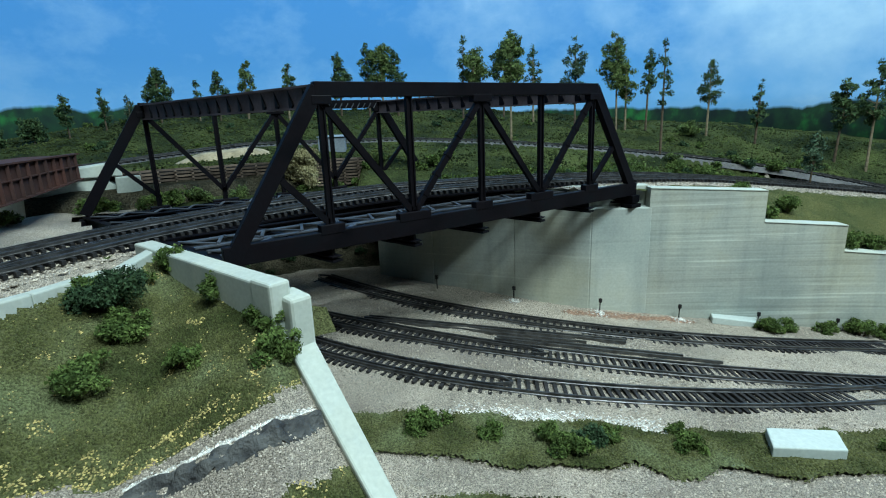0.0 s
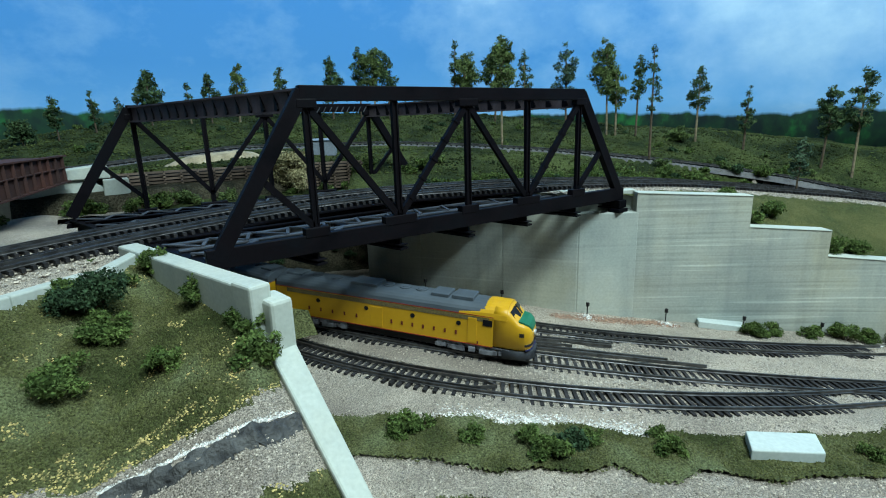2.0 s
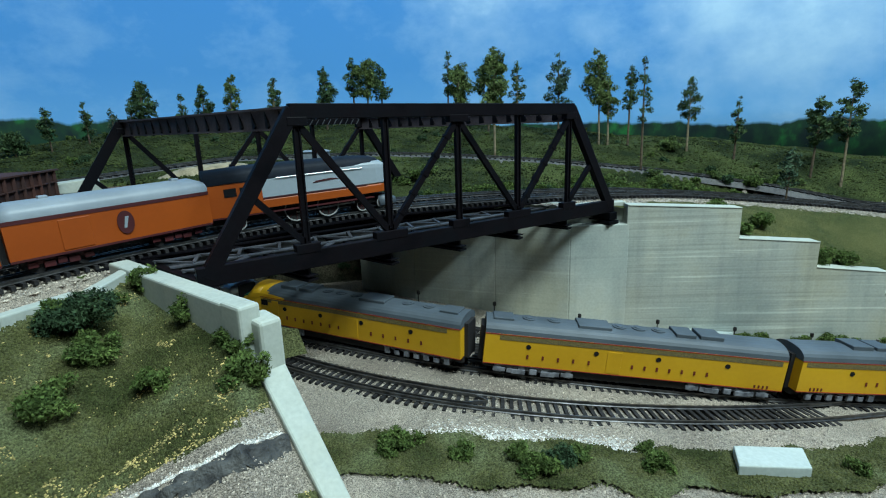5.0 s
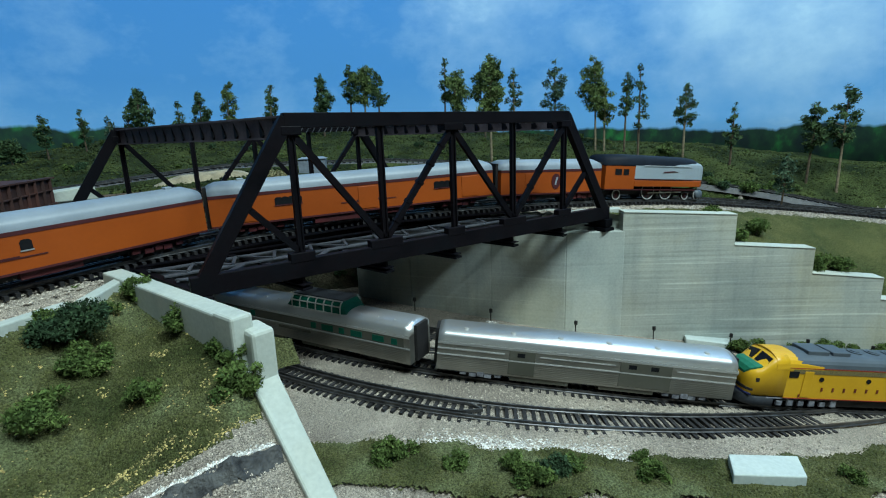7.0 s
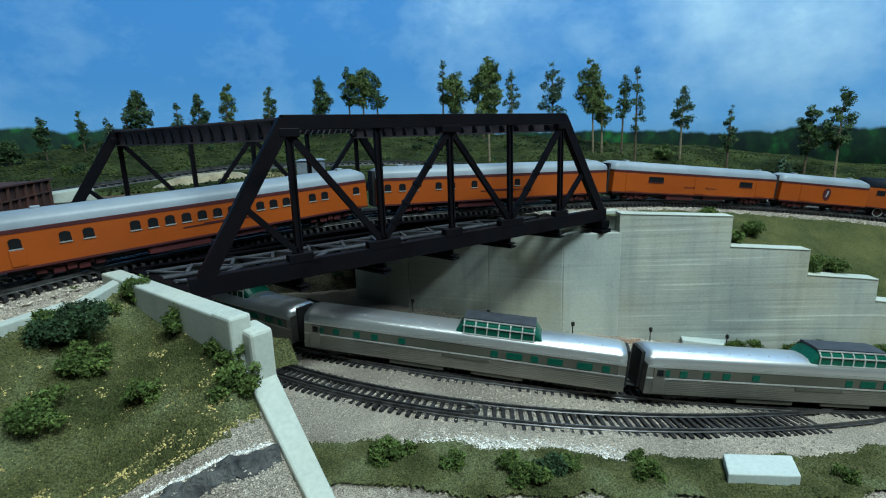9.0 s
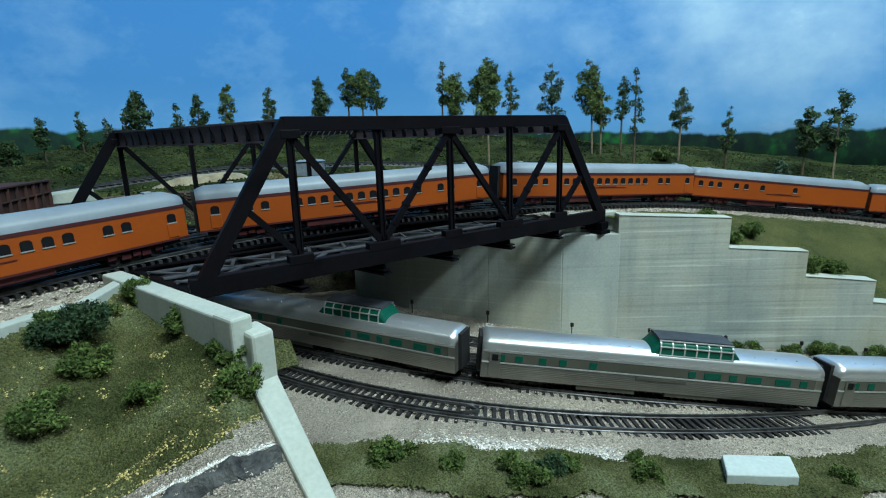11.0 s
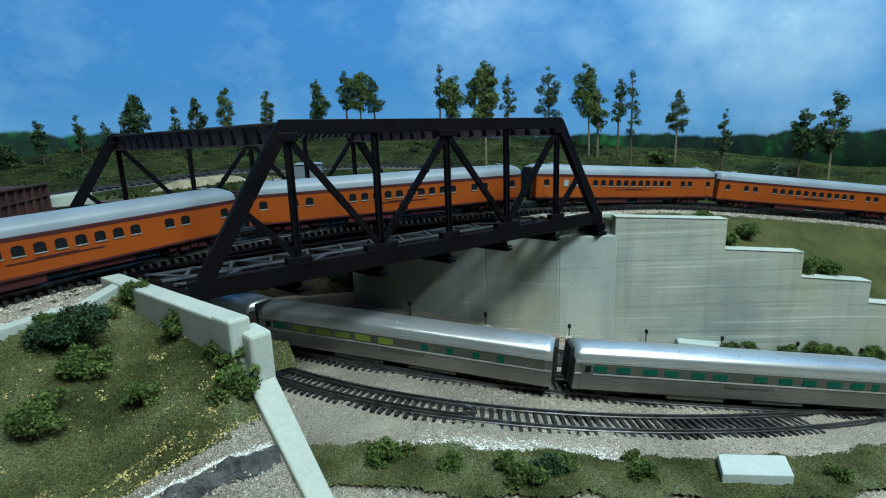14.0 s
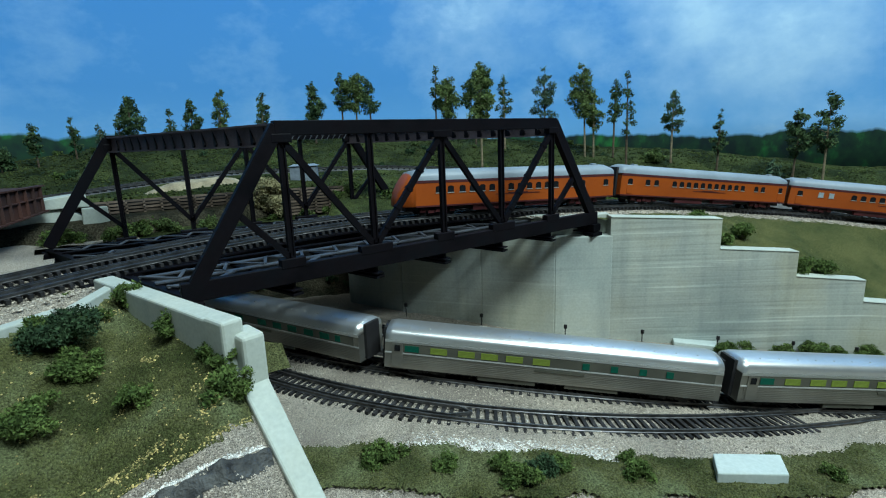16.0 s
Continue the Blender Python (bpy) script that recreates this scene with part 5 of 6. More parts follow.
# lower train, from the gap ahead of the baggage car
_A, _B = to_scale(yellow_unit(True), 0.937, 0.92, 0.88), to_scale(yellow_unit(False), 0.937, 0.92, 0.88)
_B2, _A2 = copy_thing(_B, HERE), copy_thing(_A, HERE)
_x = 0.0
for ob, flip in ((_A2, True), (_B2, False), (_B, True), (_A, False)):
    LOW_TRAIN.append((ob, _x + 0.236 / 2, 0.073, flip))
    _x += 0.236
_bag, _dome, _coach, _sleep = (to_scale(silver_car(k), 0.917, 0.90, 0.835) for k in ("baggage", "dome", "coach", "sleeper"))
_x = 0.0
for ob, ln in ((_bag, 0.237), (_dome, 0.273), (copy_thing(_dome, HERE), 0.273), (copy_thing(_dome, HERE), 0.273), (copy_thing(_dome, HERE), 0.273), (_coach, 0.273), (_sleep, 0.273), (copy_thing(_sleep, HERE), 0.273), (copy_thing(_coach, HERE), 0.273)):
    LOW_TRAIN.append((ob, _x - ln / 2, ln / 2 - 0.04, False))
    _x -= ln
# upper train, from the gap between its sixth and seventh cars
ENGINE, WHEELS = steam_engine()
_mail, _parlor = to_scale(orange_car("mail"), 0.945, 0.97, 0.97), to_scale(orange_car("parlor"), 0.945, 0.97, 0.97)
_coach2, _diner, _tail = (to_scale(orange_car(k), 0.97) for k in ("coach", "diner", "tail"))
_exp = to_scale(orange_car("express"), 0.92, 0.97, 0.97)
GAPS = (1.478, 1.190, 0.900, 0.604, 0.302, 0.0, -0.302, -0.602)
for i, ob in enumerate((_mail, _parlor, _coach2, copy_thing(_coach2, HERE), _diner, copy_thing(_coach2, HERE), _tail)):
    UP_TRAIN.append((ob, (GAPS[i] + GAPS[i + 1]) / 2 + (0.008 if i == 6 else 0), 0.102, False))
UP_TRAIN.append((_exp, GAPS[0] + 0.069, 0.040, False))
UP_TRAIN.append((ENGINE, GAPS[0] + 0.138 + 0.087, 0.042, False))
LOW_AT = ((0, -0.9638), (1, -0.7433), (2, -0.5214), (3, -0.2991), (4, -0.0768), (5.5, 0.2553), (7, 0.5843), (8, 0.8014), (9, 1.0164), (10.5, 1.3347), (12, 1.6478), (13, 1.8537), (14, 2.0577), (15, 2.2598), (16, 2.4605))
UP_AT = ((0, -2.510), (3.5, -1.757), (4.2, -1.617), (5.2, -1.407), (6.5, -1.130), (7.5, -0.909), (9, -0.578), (10.5, -0.252), (12, 0.073), (14, 0.503), (15.5, 0.832), (16, 0.939))


def when(table, t):
    """Smooth progress through a table of (seconds, metres)."""
    x, y = [a for a, _ in table], [b for _, b in table]
    i = max(k for k in range(len(x) - 1) if x[k] <= t)
    m = [(y[min(k + 1, len(x) - 1)] - y[max(k - 1, 0)]) / (x[min(k + 1, len(x) - 1)] - x[max(k - 1, 0)]) for k in range(len(x))]
    h = x[i + 1] - x[i]
    u = (t - x[i]) / h
    return (2 * u ** 3 - 3 * u ** 2 + 1) * y[i] + (u ** 3 - 2 * u ** 2 + u) * h * m[i] + (3 * u ** 2 - 2 * u ** 3) * y[i + 1] + (u ** 3 - u ** 2) * h * m[i + 1]


TURN = pose(0, 0, 0, 0, 0, 180)


def motions():
    steps = [i * 0.25 for i in range(65)]
    for train, line, table in ((LOW_TRAIN, LOWER, LOW_AT), (UP_TRAIN, UPPER, UP_AT)):
        for ob, off, half, flip in train:
            walk(ob, [(t, stand(line, when(table, t) + off, half) @ (TURN if flip else HERE)) for t in steps])
    for w, x, r in WHEELS:
        fine = [i / 15 for i in range(241)]
        walk(w, [(t, pose(x, 0, r) @ Matrix.Rotation((when(UP_AT, t) - when(UP_AT, 0)) / (r * 1.0), 4, "Y")) for t in fine])


# ---- plants ----
def leaf_mat(name, a, b):
    return mat(name, a, b, rough=0.9, scale=60, fine=500, bump=0, per="island", spec=0.15)


M_LEAF = [leaf_mat("pine_foliage", (0.075, 0.120, 0.048), (0.026, 0.050, 0.022)), leaf_mat("olive_foliage", (0.135, 0.185, 0.060), (0.055, 0.085, 0.03)),
          leaf_mat("blue_green_foliage", (0.085, 0.135, 0.080), (0.035, 0.065, 0.042)), leaf_mat("bush_foliage", (0.115, 0.165, 0.045), (0.045, 0.075, 0.020)),
          leaf_mat("dark_bush_foliage", (0.055, 0.098, 0.045), (0.022, 0.044, 0.022)), leaf_mat("straw_foliage", (0.48, 0.43, 0.24), (0.28, 0.25, 0.13))]


def tufts(rng, centres, radii, per, size):
    """Small three-cornered leaves scattered through clumps."""
    v, f = [], []
    for c, r in zip(centres, radii):
        n = max(6, int(per * (r / 0.006) ** 2))
        d = rng.normal(size=(n, 3))
        d /= np.linalg.norm(d, axis=1)[:, None]
        p = np.array(c) + d * (r * rng.uniform(0.45, 1.0, (n, 1))) * np.array([1, 1, 0.8])
        for q in p:
            e = rng.normal(size=(3, 3)) * size
            k = len(v)
            v += [tuple(q + e[0]), tuple(q + e[1]), tuple(q + e[2])]
            f.append((k, k + 1, k + 2))
    return v, f


def tree(x, y, z, hgt, wid, seed, kind):
    rng = np.random.default_rng(seed)
    t = thing("tree", {0: "slender dark green model pine tree on the hillside", 1: "olive green model tree with clumped crown", 2: "blue-green bushy model tree", 3: "sparse thin model tree with few leaf clumps"}[kind], "tree", "hillside trees", at=pose(x, y, z - 0.002))
    lean = rng.normal(size=2) * 0.02 * hgt
    rad = 0.0022 if hgt > 0.1 else 0.0015
    tm = MB().tube([(0, 0, 0), (lean[0] * 0.4, lean[1] * 0.4, hgt * 0.5), (lean[0], lean[1], hgt * 0.97)], [rad, rad * 0.75, rad * 0.25], 7)
    lo = 0.48 if hgt > 0.12 else 0.34
    if kind == 2:
        lo = 0.3
    cs, rs = [], []
    n = int(22 + 260 * wid)
    for i in range(n):
        u = (i + rng.uniform(0, 1)) / n
        zz = hgt * (lo + (1.0 - lo) * u)
        env = (1 - u) ** 0.6 * (0.45 + 0.9 * min(u * 4, 1)) if kind in (0, 3) else math.sin(math.pi * min(0.12 + 0.86 * u, 1.0)) ** 0.6
        a = rng.uniform(0, 2 * math.pi)
        rr = wid / 2 * env * rng.uniform(0.25, 0.95)
        c = (lean[0] * zz / hgt + math.cos(a) * rr, lean[1] * zz / hgt + math.sin(a) * rr, zz + rng.normal() * 0.004)
        if kind == 3 and i % 2:
            continue
        cs.append(c)
        rs.append(wid * rng.uniform(0.15, 0.25) * (0.6 + 0.4 * env))
        if rr > 0.004:
            tm.tube([(lean[0] * zz / hgt * 0.9, lean[1] * zz / hgt * 0.9, zz - rr * 0.5), c], [rad * 0.35, rad * 0.15], 4, False)
    part("trunk", tm, M_TRUNK2 if kind == 1 or seed % 3 == 0 else M_TRUNK, t)
    v, f = tufts(rng, cs, rs, 46, 0.0017)
    part("crown", raw("crown", v, f), M_LEAF[{0: 0, 1: 1, 2: 2, 3: 0}[kind]], t)
    return t


def bush(x, y, z, wid, seed, tone=3, label="clumpy green foam bush", group="bushes", leaf=0.0011, thick=110):
    rng = np.random.default_rng(seed)
    cs, rs = [], []
    for i in range(13):
        a, r = rng.uniform(0, 2 * math.pi), wid / 2 * rng.uniform(0.1, 0.85)
        cs.append((math.cos(a) * r, math.sin(a) * r, wid * rng.uniform(0.12, 0.5)))
        rs.append(wid * rng.uniform(0.14, 0.25))
    v, f = tufts(rng, cs, rs, thick, leaf)
    stem = MB()
    for c in cs[:5]:
        stem.tube([(0, 0, -0.003), c], [0.0009, 0.0004], 5, False)
    b = thing("bush", label, "bush", group, at=pose(x, y, z - 0.001))
    part("stem", stem, M_TRUNK, b)
    part("foliage", raw("foliage", v, f), M_LEAF[tone], b)
    return b


TREES = [(-0.089, 0.742, 0.077, 0.052, 0.025), (-0.035, 0.742, 0.043, 0.095, 0.02), (0.003, 0.741, 0.077, 0.052, 0.016), (0.032, 0.738, 0.082, 0.061, 0.02), (0.051, 0.737, 0.075, 0.1, 0.041), (0.114, 0.728, 0.082, 0.073, 0.019), (0.149, 0.722, 0.073, 0.1, 0.03), (0.197, 0.711, 0.076, 0.111, 0.031), (0.269, 0.691, 0.084, 0.098, 0.029), (0.364, 0.655, 0.086, 0.116, 0.043), (0.415, 0.632, 0.09, 0.131, 0.032), (0.44, 0.619, 0.084, 0.132, 0.046), (0.466, 0.605, 0.088, 0.118, 0.035), (0.577, 0.534, 0.05, 0.18, 0.026), (0.596, 0.52, 0.049, 0.148, 0.054), (0.641, 0.483, 0.041, 0.175, 0.051), (0.533, 0.338, -0.002, 0.206, 0.045), (0.685, 0.443, 0.042, 0.158, 0.028), (0.742, 0.385, 0.065, 0.142, 0.043), (0.792, 0.324, 0.035, 0.173, 0.051), (0.802, 0.311, 0.026, 0.134, 0.038), (0.824, 0.281, 0.034, 0.149, 0.028), (0.69, 0.159, -0.005, 0.181, 0.027), (0.88, 0.192, 0.023, 0.13, 0.032), (0.916, 0.122, 0.008, 0.104, 0.024), (0.96, 0.014, 0.005, 0.103, 0.038), (0.973, -0.027, -0.012, 0.144, 0.039), (0.782, -0.021, -0.009, 0.045, 0.023), (0.864, 0.22, 0.018, 0.023, 0.039), (-0.137, 0.74, 0.034, 0.057, 0.037), (-0.182, 0.736, 0.02, 0.059, 0.027)]
for i, (x, y, z, hg, wd) in enumerate(TREES):
    k = 3 if hg > 0.17 and wd < 0.03 else 2 if i in (2, 18, 27) else 1 if i in (7, 11, 14, 16, 19, 20, 22, 28) else 0
    tree(x, y, upland(x, y) if i < 27 else upland(x, y), hg + (z - upland(x, y)), wd * 1.12, 100 + i, k)
BUSHES = [(-0.070, -0.013, "H", 0.034, 4), (-0.063, -0.035, "H", 0.024, 3), (-0.043, -0.074, "H", 0.015, 3), (-0.035, 0.026, "H", 0.022, 3), (-0.014, -0.036, "H", 0.021, 3), (-0.001, -0.081, "H", 0.021, 3), (-0.005, -0.101, "H", 0.021, 3), (-0.083, -0.066, "H", 0.023, 3), (-0.066, 0.082, "H", 0.017, 3), (-0.080, -0.007, "H", 0.017, 3), (-0.052, 0.010, "H", 0.014, 3), (-0.006, -0.077, "H", 0.012, 3), (0.068, -0.102, "L", 0.018, 3), (0.081, -0.105, "L", 0.016, 3), (0.098, -0.132, "L", 0.015, 3), (0.122, -0.151, "L", 0.013, 3), (0.123, -0.170, "L", 0.018, 3), (0.141, -0.170, "L", 0.017, 4), (0.155, -0.172, "L", 0.013, 3), (0.197, -0.186, "L", 0.011, 3), (0.186, -0.201, "L", 0.017, 3), (0.296, -0.263, "L", 0.013, 3), (0.490, -0.110, "L", 0.023, 3), (0.521, -0.119, "L", 0.019, 3), (0.554, -0.140, "L", 0.021, 3), (0.585, -0.161, "L", 0.026, 3), (0.603, -0.176, "L", 0.021, 3), (0.622, -0.196, "L", 0.026, 3)]
for i, (x, y, where, wd, tone) in enumerate(BUSHES):
    z = hill_z(x, y) if where == "H" else lower_z(x, y) if where == "L" else upland(x, y)
    bush(x, y, z, wd * 1.15, 300 + i, tone, {"H": "clumpy green foam bush on the grassy slope", "L": "small green foam bush beside the yard tracks", "U": "olive foam bush above the retaining wall"}[where], leaf=0.0007, thick=420)
for i, (s, w, wd) in enumerate(((0.093, 0.021, 0.025), (0.126, 0.068, 0.032), (0.131, 0.021, 0.026), (0.160, 0.043, 0.030), (0.216, 0.020, 0.031), (0.240, 0.021, 0.031))):
    a, b = on_run(s), on_run(s + 0.01)
    k = Vector((b[0] - a[0], b[1] - a[1], 0)).normalized()
    x, y = a[0] - k.y * w, a[1] + k.x * w
    bush(x, y, upland(x, y), wd, 360 + i, 3, "olive foam bush above the retaining wall", leaf=0.0009, thick=200)
_r = np.random.default_rng(8)
for i in range(56):
    s = _r.uniform(0.42, 1.0)
    p, d = UPPER_FAR.at(s), UPPER_FAR.way(s)
    o = _r.uniform(0.024, 0.050)
    x, y = p[0] - d[1] * o, p[1] + d[0] * o
    if keep_upland(x, y):
        bush(x, y, upland(x, y), _r.uniform(0.014, 0.026), 700 + i, (3, 3, 4)[i % 3], "low green foam shrub behind the main line", "shrubs behind the line")
_r = np.random.default_rng(5)
for i in range(64):
    s = _r.uniform(-0.05, 1.05)
    p, d = UPPER_FAR.at(s), UPPER_FAR.way(s)
    o = _r.uniform(0.030, 0.085)
    x, y = p[0] - d[1] * o, p[1] + d[0] * o
    if 0.0 < s < 0.5:
        x, y = x - d[1] * 0.09, y + d[0] * 0.09
    if keep_upland(x, y):
        bush(x, y, upland(x, y), _r.uniform(0.016, 0.032), 400 + i, 3 if i % 4 else 1, "low green foam shrub behind the main line", "shrubs behind the line")
for i in range(60):
    a, D = _r.uniform(-0.1, 1.3), _r.uniform(0.9, 1.18)
    x, y = EYE[0] + D * math.sin(a), EYE[1] + D * math.cos(a)
    if keep_upland(x, y) and abs(D - np.interp(a, AZ, DM)) > 0.035:
        bush(x, y, upland(x, y), _r.uniform(0.010, 0.020), 500 + i, (3, 4, 1)[i % 3], "small shrub on the wooded hillside", "shrubs on the hillside")
for i in range(26):
    x, y = _r.uniform(-0.05, 0.27), _r.uniform(0.27, 0.32)
    bush(x, y, bank_z(x, y), _r.uniform(0.012, 0.020), 600 + i, 4, "dark shrub on the shaded bank", "shrubs under the bridge")



# ---- small structures ----
M_SLAB = concrete("pale_green_slab", (0.50, 0.55, 0.52), (0.42, 0.47, 0.45), 0)
M_WOOD = mat("weathered_timber", (0.17, 0.125, 0.095), (0.09, 0.065, 0.05), scale=120, fine=700, bump=0.4, per="object")
M_HUT = mat("blue_grey_siding", (0.17, 0.20, 0.235), (0.13, 0.155, 0.185), scale=80, fine=500, bump=0.1)
M_ROCK = mat("dark_grey_rock", (0.085, 0.085, 0.082), (0.022, 0.022, 0.024), scale=90, fine=400, bump=1.0, dist=0.002)
M_SAND = mat("sandy_bank", (0.40, 0.33, 0.22), (0.24, 0.20, 0.13), scale=60, fine=500, bump=0.8, dist=0.0015)


def polar(az, D):
    return EYE[0] + D * math.sin(az), EYE[1] + D * math.cos(az)


def crib_wall():
    t = thing("crib_wall", "weathered brown timber crib retaining wall", "retaining wall")
    n, rows = 17, 9
    board = MB().box(-0.0050, -0.0012, -0.0014, 0.0050, 0.0012, 0.0014).data("board")
    end = MB().box(-0.0012, -0.003, -0.0010, 0.0012, 0.002, 0.0010).data("tie_end")
    back = MB()
    for i in range(11):
        wallpiece(back, polar(0.04 * i, 0.7275), polar(0.04 * i + 0.04, 0.7275), -0.020, 0.024, 0.024, 0.003)
    part("backing", back, M_BLACK, t)
    for i in range(n):
        az = 0.01 + 0.42 * i / (n - 1)
        x, y = polar(az, 0.723)
        for j in range(rows):
            ob = part("board", board, M_WOOD, t)
            ob.matrix_basis = pose(x, y, -0.010 + j * 0.0042, random.uniform(-2, 2), random.uniform(-1.5, 1.5), -math.degrees(az) + random.uniform(-1.5, 1.5))
            ob.scale = (0.723 * 0.42 / (n - 1) / 0.0104, 1, 0.85)
            if j < rows - 1:
                e = part("tie_end", end, M_WOOD, t)
                xx, yy = polar(az + 0.013, 0.721)
                e.matrix_basis = pose(xx, yy, -0.0079 + j * 0.0042, 0, 0, -math.degrees(az))
    return t


crib_wall()


def girder_span():
    t = thing("girder_bridge", "rust brown plate girder bridge beyond the main line", "bridge")
    a, b = Vector((-0.157, 0.160, 0.048)), Vector((-0.0775, 0.352, 0.050))
    la, lb = Vector((-0.157, 0.160, 0.013)), Vector((-0.0775, 0.352, 0.023))
    part("web", wallpiece(MB(), (a.x, a.y), (b.x, b.y), la.z, a.z, b.z, 0.0015, 1, lb.z), M_RUST, t)
    part("top_flange", MB().beam(a, b, 0.007, 0.0015), M_RUST, t)
    part("bottom_flange", MB().beam(la, lb, 0.007, 0.0015), M_RUST, t)
    part("mid_angle", MB().beam(a.lerp(la, 0.45) + Vector((0.001, 0, 0)), b.lerp(lb, 0.45) + Vector((0.001, 0, 0)), 0.003, 0.001), M_RUST, t)
    part("deck", wallpiece(MB(), (a.x - 0.002, a.y), (b.x - 0.002, b.y), a.z - 0.007, a.z - 0.001, b.z - 0.001, 0.05, 1, b.z - 0.007), M_RUST, t)
    for i in range(14):
        p, q = a.lerp(b, (i + 0.5) / 14), la.lerp(lb, (i + 0.5) / 14)
        part("stiffener", MB().beam(q + Vector((0.0015, -0.0006, 0.001)), p + Vector((0.0015, -0.0006, -0.001)), 0.0028, 0.0013), M_RUST, t)
    return t


girder_span()


def far_abutment():
    t = thing("abutment", "pale stepped concrete abutment of the girder bridge", "abutment")
    k = 0.03
    def slab(pts, y0, y1):
        v = [(x, y0, z) for x, z in pts] + [(x, y1, z) for x, z in pts]
        n = len(pts)
        mb = MB()
        mb.v = v
        mb.f = [tuple(range(n)), tuple(range(2 * n - 1, n - 1, -1))] + [(i, (i + 1) % n, n + (i + 1) % n, n + i) for i in range(n)]
        return mb
    part("sloped_wing", slab([(-0.34, -0.030), (-0.022, -0.030), (-0.022, -0.004), (-0.060, 0.022), (-0.088, 0.022), (-0.34, 0.012)], 0.362, 0.40), M_COPING, t, bevel=0.001)
    part("back_wall", slab([(-0.34, -0.030), (-0.095, -0.030), (-0.095, 0.0185), (-0.34, 0.0165)], 0.4005, 0.42), M_COPING, t)
    part("bearing_block", slab([(-0.082, 0.0225), (-0.038, 0.0225), (-0.040, 0.038), (-0.081, 0.034)], 0.358, 0.39), M_COPING, t, bevel=0.0012)
    part("side_block", slab([(-0.048, -0.020), (-0.021, -0.020), (-0.021, 0.0215), (-0.046, 0.0215)], 0.352, 0.3615), M_COPING, t, bevel=0.0012)
    return t


far_abutment()
tagged(part("retaining_wall", wallpiece(MB(), (0.238, 0.342), (0.345, 0.283), -0.02, 0.021, 0.006, 0.008), M_COPING, bevel=0.001), "low pale concrete wall behind the far truss", "wall")
_x0, _y0 = 0.232, 0.392
hut = thing("hut", "small blue-grey trackside hut with pale roof", "hut", at=pose(_x0, _y0, upland(_x0, _y0) - 0.002, 0, 0, -28))
part("body", MB().box(-0.019, -0.013, 0, 0.019, 0.013, 0.022), M_HUT, hut)
part("roof", MB().loft([[(-0.021, -0.015, 0.022), (0.021, -0.015, 0.022), (0.021, 0.015, 0.022), (-0.021, 0.015, 0.022)], [(-0.015, -0.003, 0.0245), (0.015, -0.003, 0.0245), (0.015, 0.003, 0.0245), (-0.015, 0.003, 0.0245)]]), M_PALEROOF, hut)


def sand_z(x, y):
    return upland(x, y) - 0.004 + 0.012 * ease(1.5 - abs((x - 0.088) / 0.055)) * ease(1.9 - abs((y - 0.42) / 0.0085)) + 0.002 * wob(x, y, 90)


tagged(sheet("sandy_bank", sand_z, -0.005, 0.175, 0.402, 0.438, 0.003, M_SAND), "bare sandy cutting beside the branch line", "bank", kind="structure")
bush(0.163, 0.335, -0.012, 0.058, 77, 5, "dry straw-coloured bush beside the crib wall")
bush(0.168, 0.338, 0.012, 0.052, 78, 5, "dry straw-coloured bush beside the crib wall")

VERGE = [(0.036, -0.084), (0.073, -0.109), (0.114, -0.150), (0.165, -0.187), (0.217, -0.221), (0.280, -0.253), (0.369, -0.284), (0.583, -0.351)]


def off_line(x, y, pts):
    return min(seg_d(x, y, a, b) for a, b in zip(pts, pts[1:]))


def verge_z(x, y):
    d = off_line(x, y, VERGE)
    return lower_z(x, y) + 0.0032 * ease((0.034 - d) / 0.012) - 0.0008 + 0.0012 * wob(x, y, 120, 9)


tagged(sheet("grass_verge", verge_z, 0.03, 0.56, -0.40, 0.02, 0.0022, M_GRASS, lambda x, y: off_line(x, y, VERGE) < 0.0205 + 0.009 * wob(x, y, 40, 1)), "green foam grass verge beside the yard", "grass", kind="structure")
FRONT = [(0.015, -0.164), (0.052, -0.184), (0.102, -0.229), (0.140, -0.274)]


def front_z(x, y):
    return lower_z(x, y) + 0.003 * ease((0.03 - off_line(x, y, FRONT)) / 0.012) - 0.0008 + 0.0012 * wob(x, y, 120, 9)


tagged(sheet("grass_verge", front_z, 0.0, 0.22, -0.30, -0.07, 0.0022, M_GRASS, lambda x, y: off_line(x, y, FRONT) < 0.022 + 0.008 * wob(x, y, 40, 6)), "olive foam grass patch at the layout's edge", "grass", kind="structure")


def slab(pts, h, label):
    v = [(x, y, yard_level(x) - 0.0055) for x, y in pts] + [(x, y, yard_level(x) - 0.0055 + h) for x, y in pts]
    mb = MB()
    mb.quadbox(v)
    tagged(part("concrete_slab", mb, M_SLAB, bevel=0.0008), label, "slab", "concrete slabs")


slab([(0.222, -0.228), (0.260, -0.251), (0.282, -0.238), (0.243, -0.215)], 0.0090, "pale green concrete slab lying on the verge")
slab([(0.458, -0.068), (0.489, -0.098), (0.513, -0.088), (0.478, -0.054)], 0.0075, "pale concrete slab at the foot of the wall")


def dwarf_post(x, y):
    t = thing("dwarf_signal", "tiny black-headed post beside the wall", "signal post", "dwarf posts", at=pose(x, y, yard_level(x) - 0.005))
    part("post", MB().tube([(0, 0, 0), (0, 0, 0.0135)], 0.0006, 8), M_BLACK, t)
    part("head", MB().box(-0.0014, -0.0018, 0.0120, 0.0014, 0.0012, 0.0165), M_BLACK, t, bevel=0.0004)
    return t


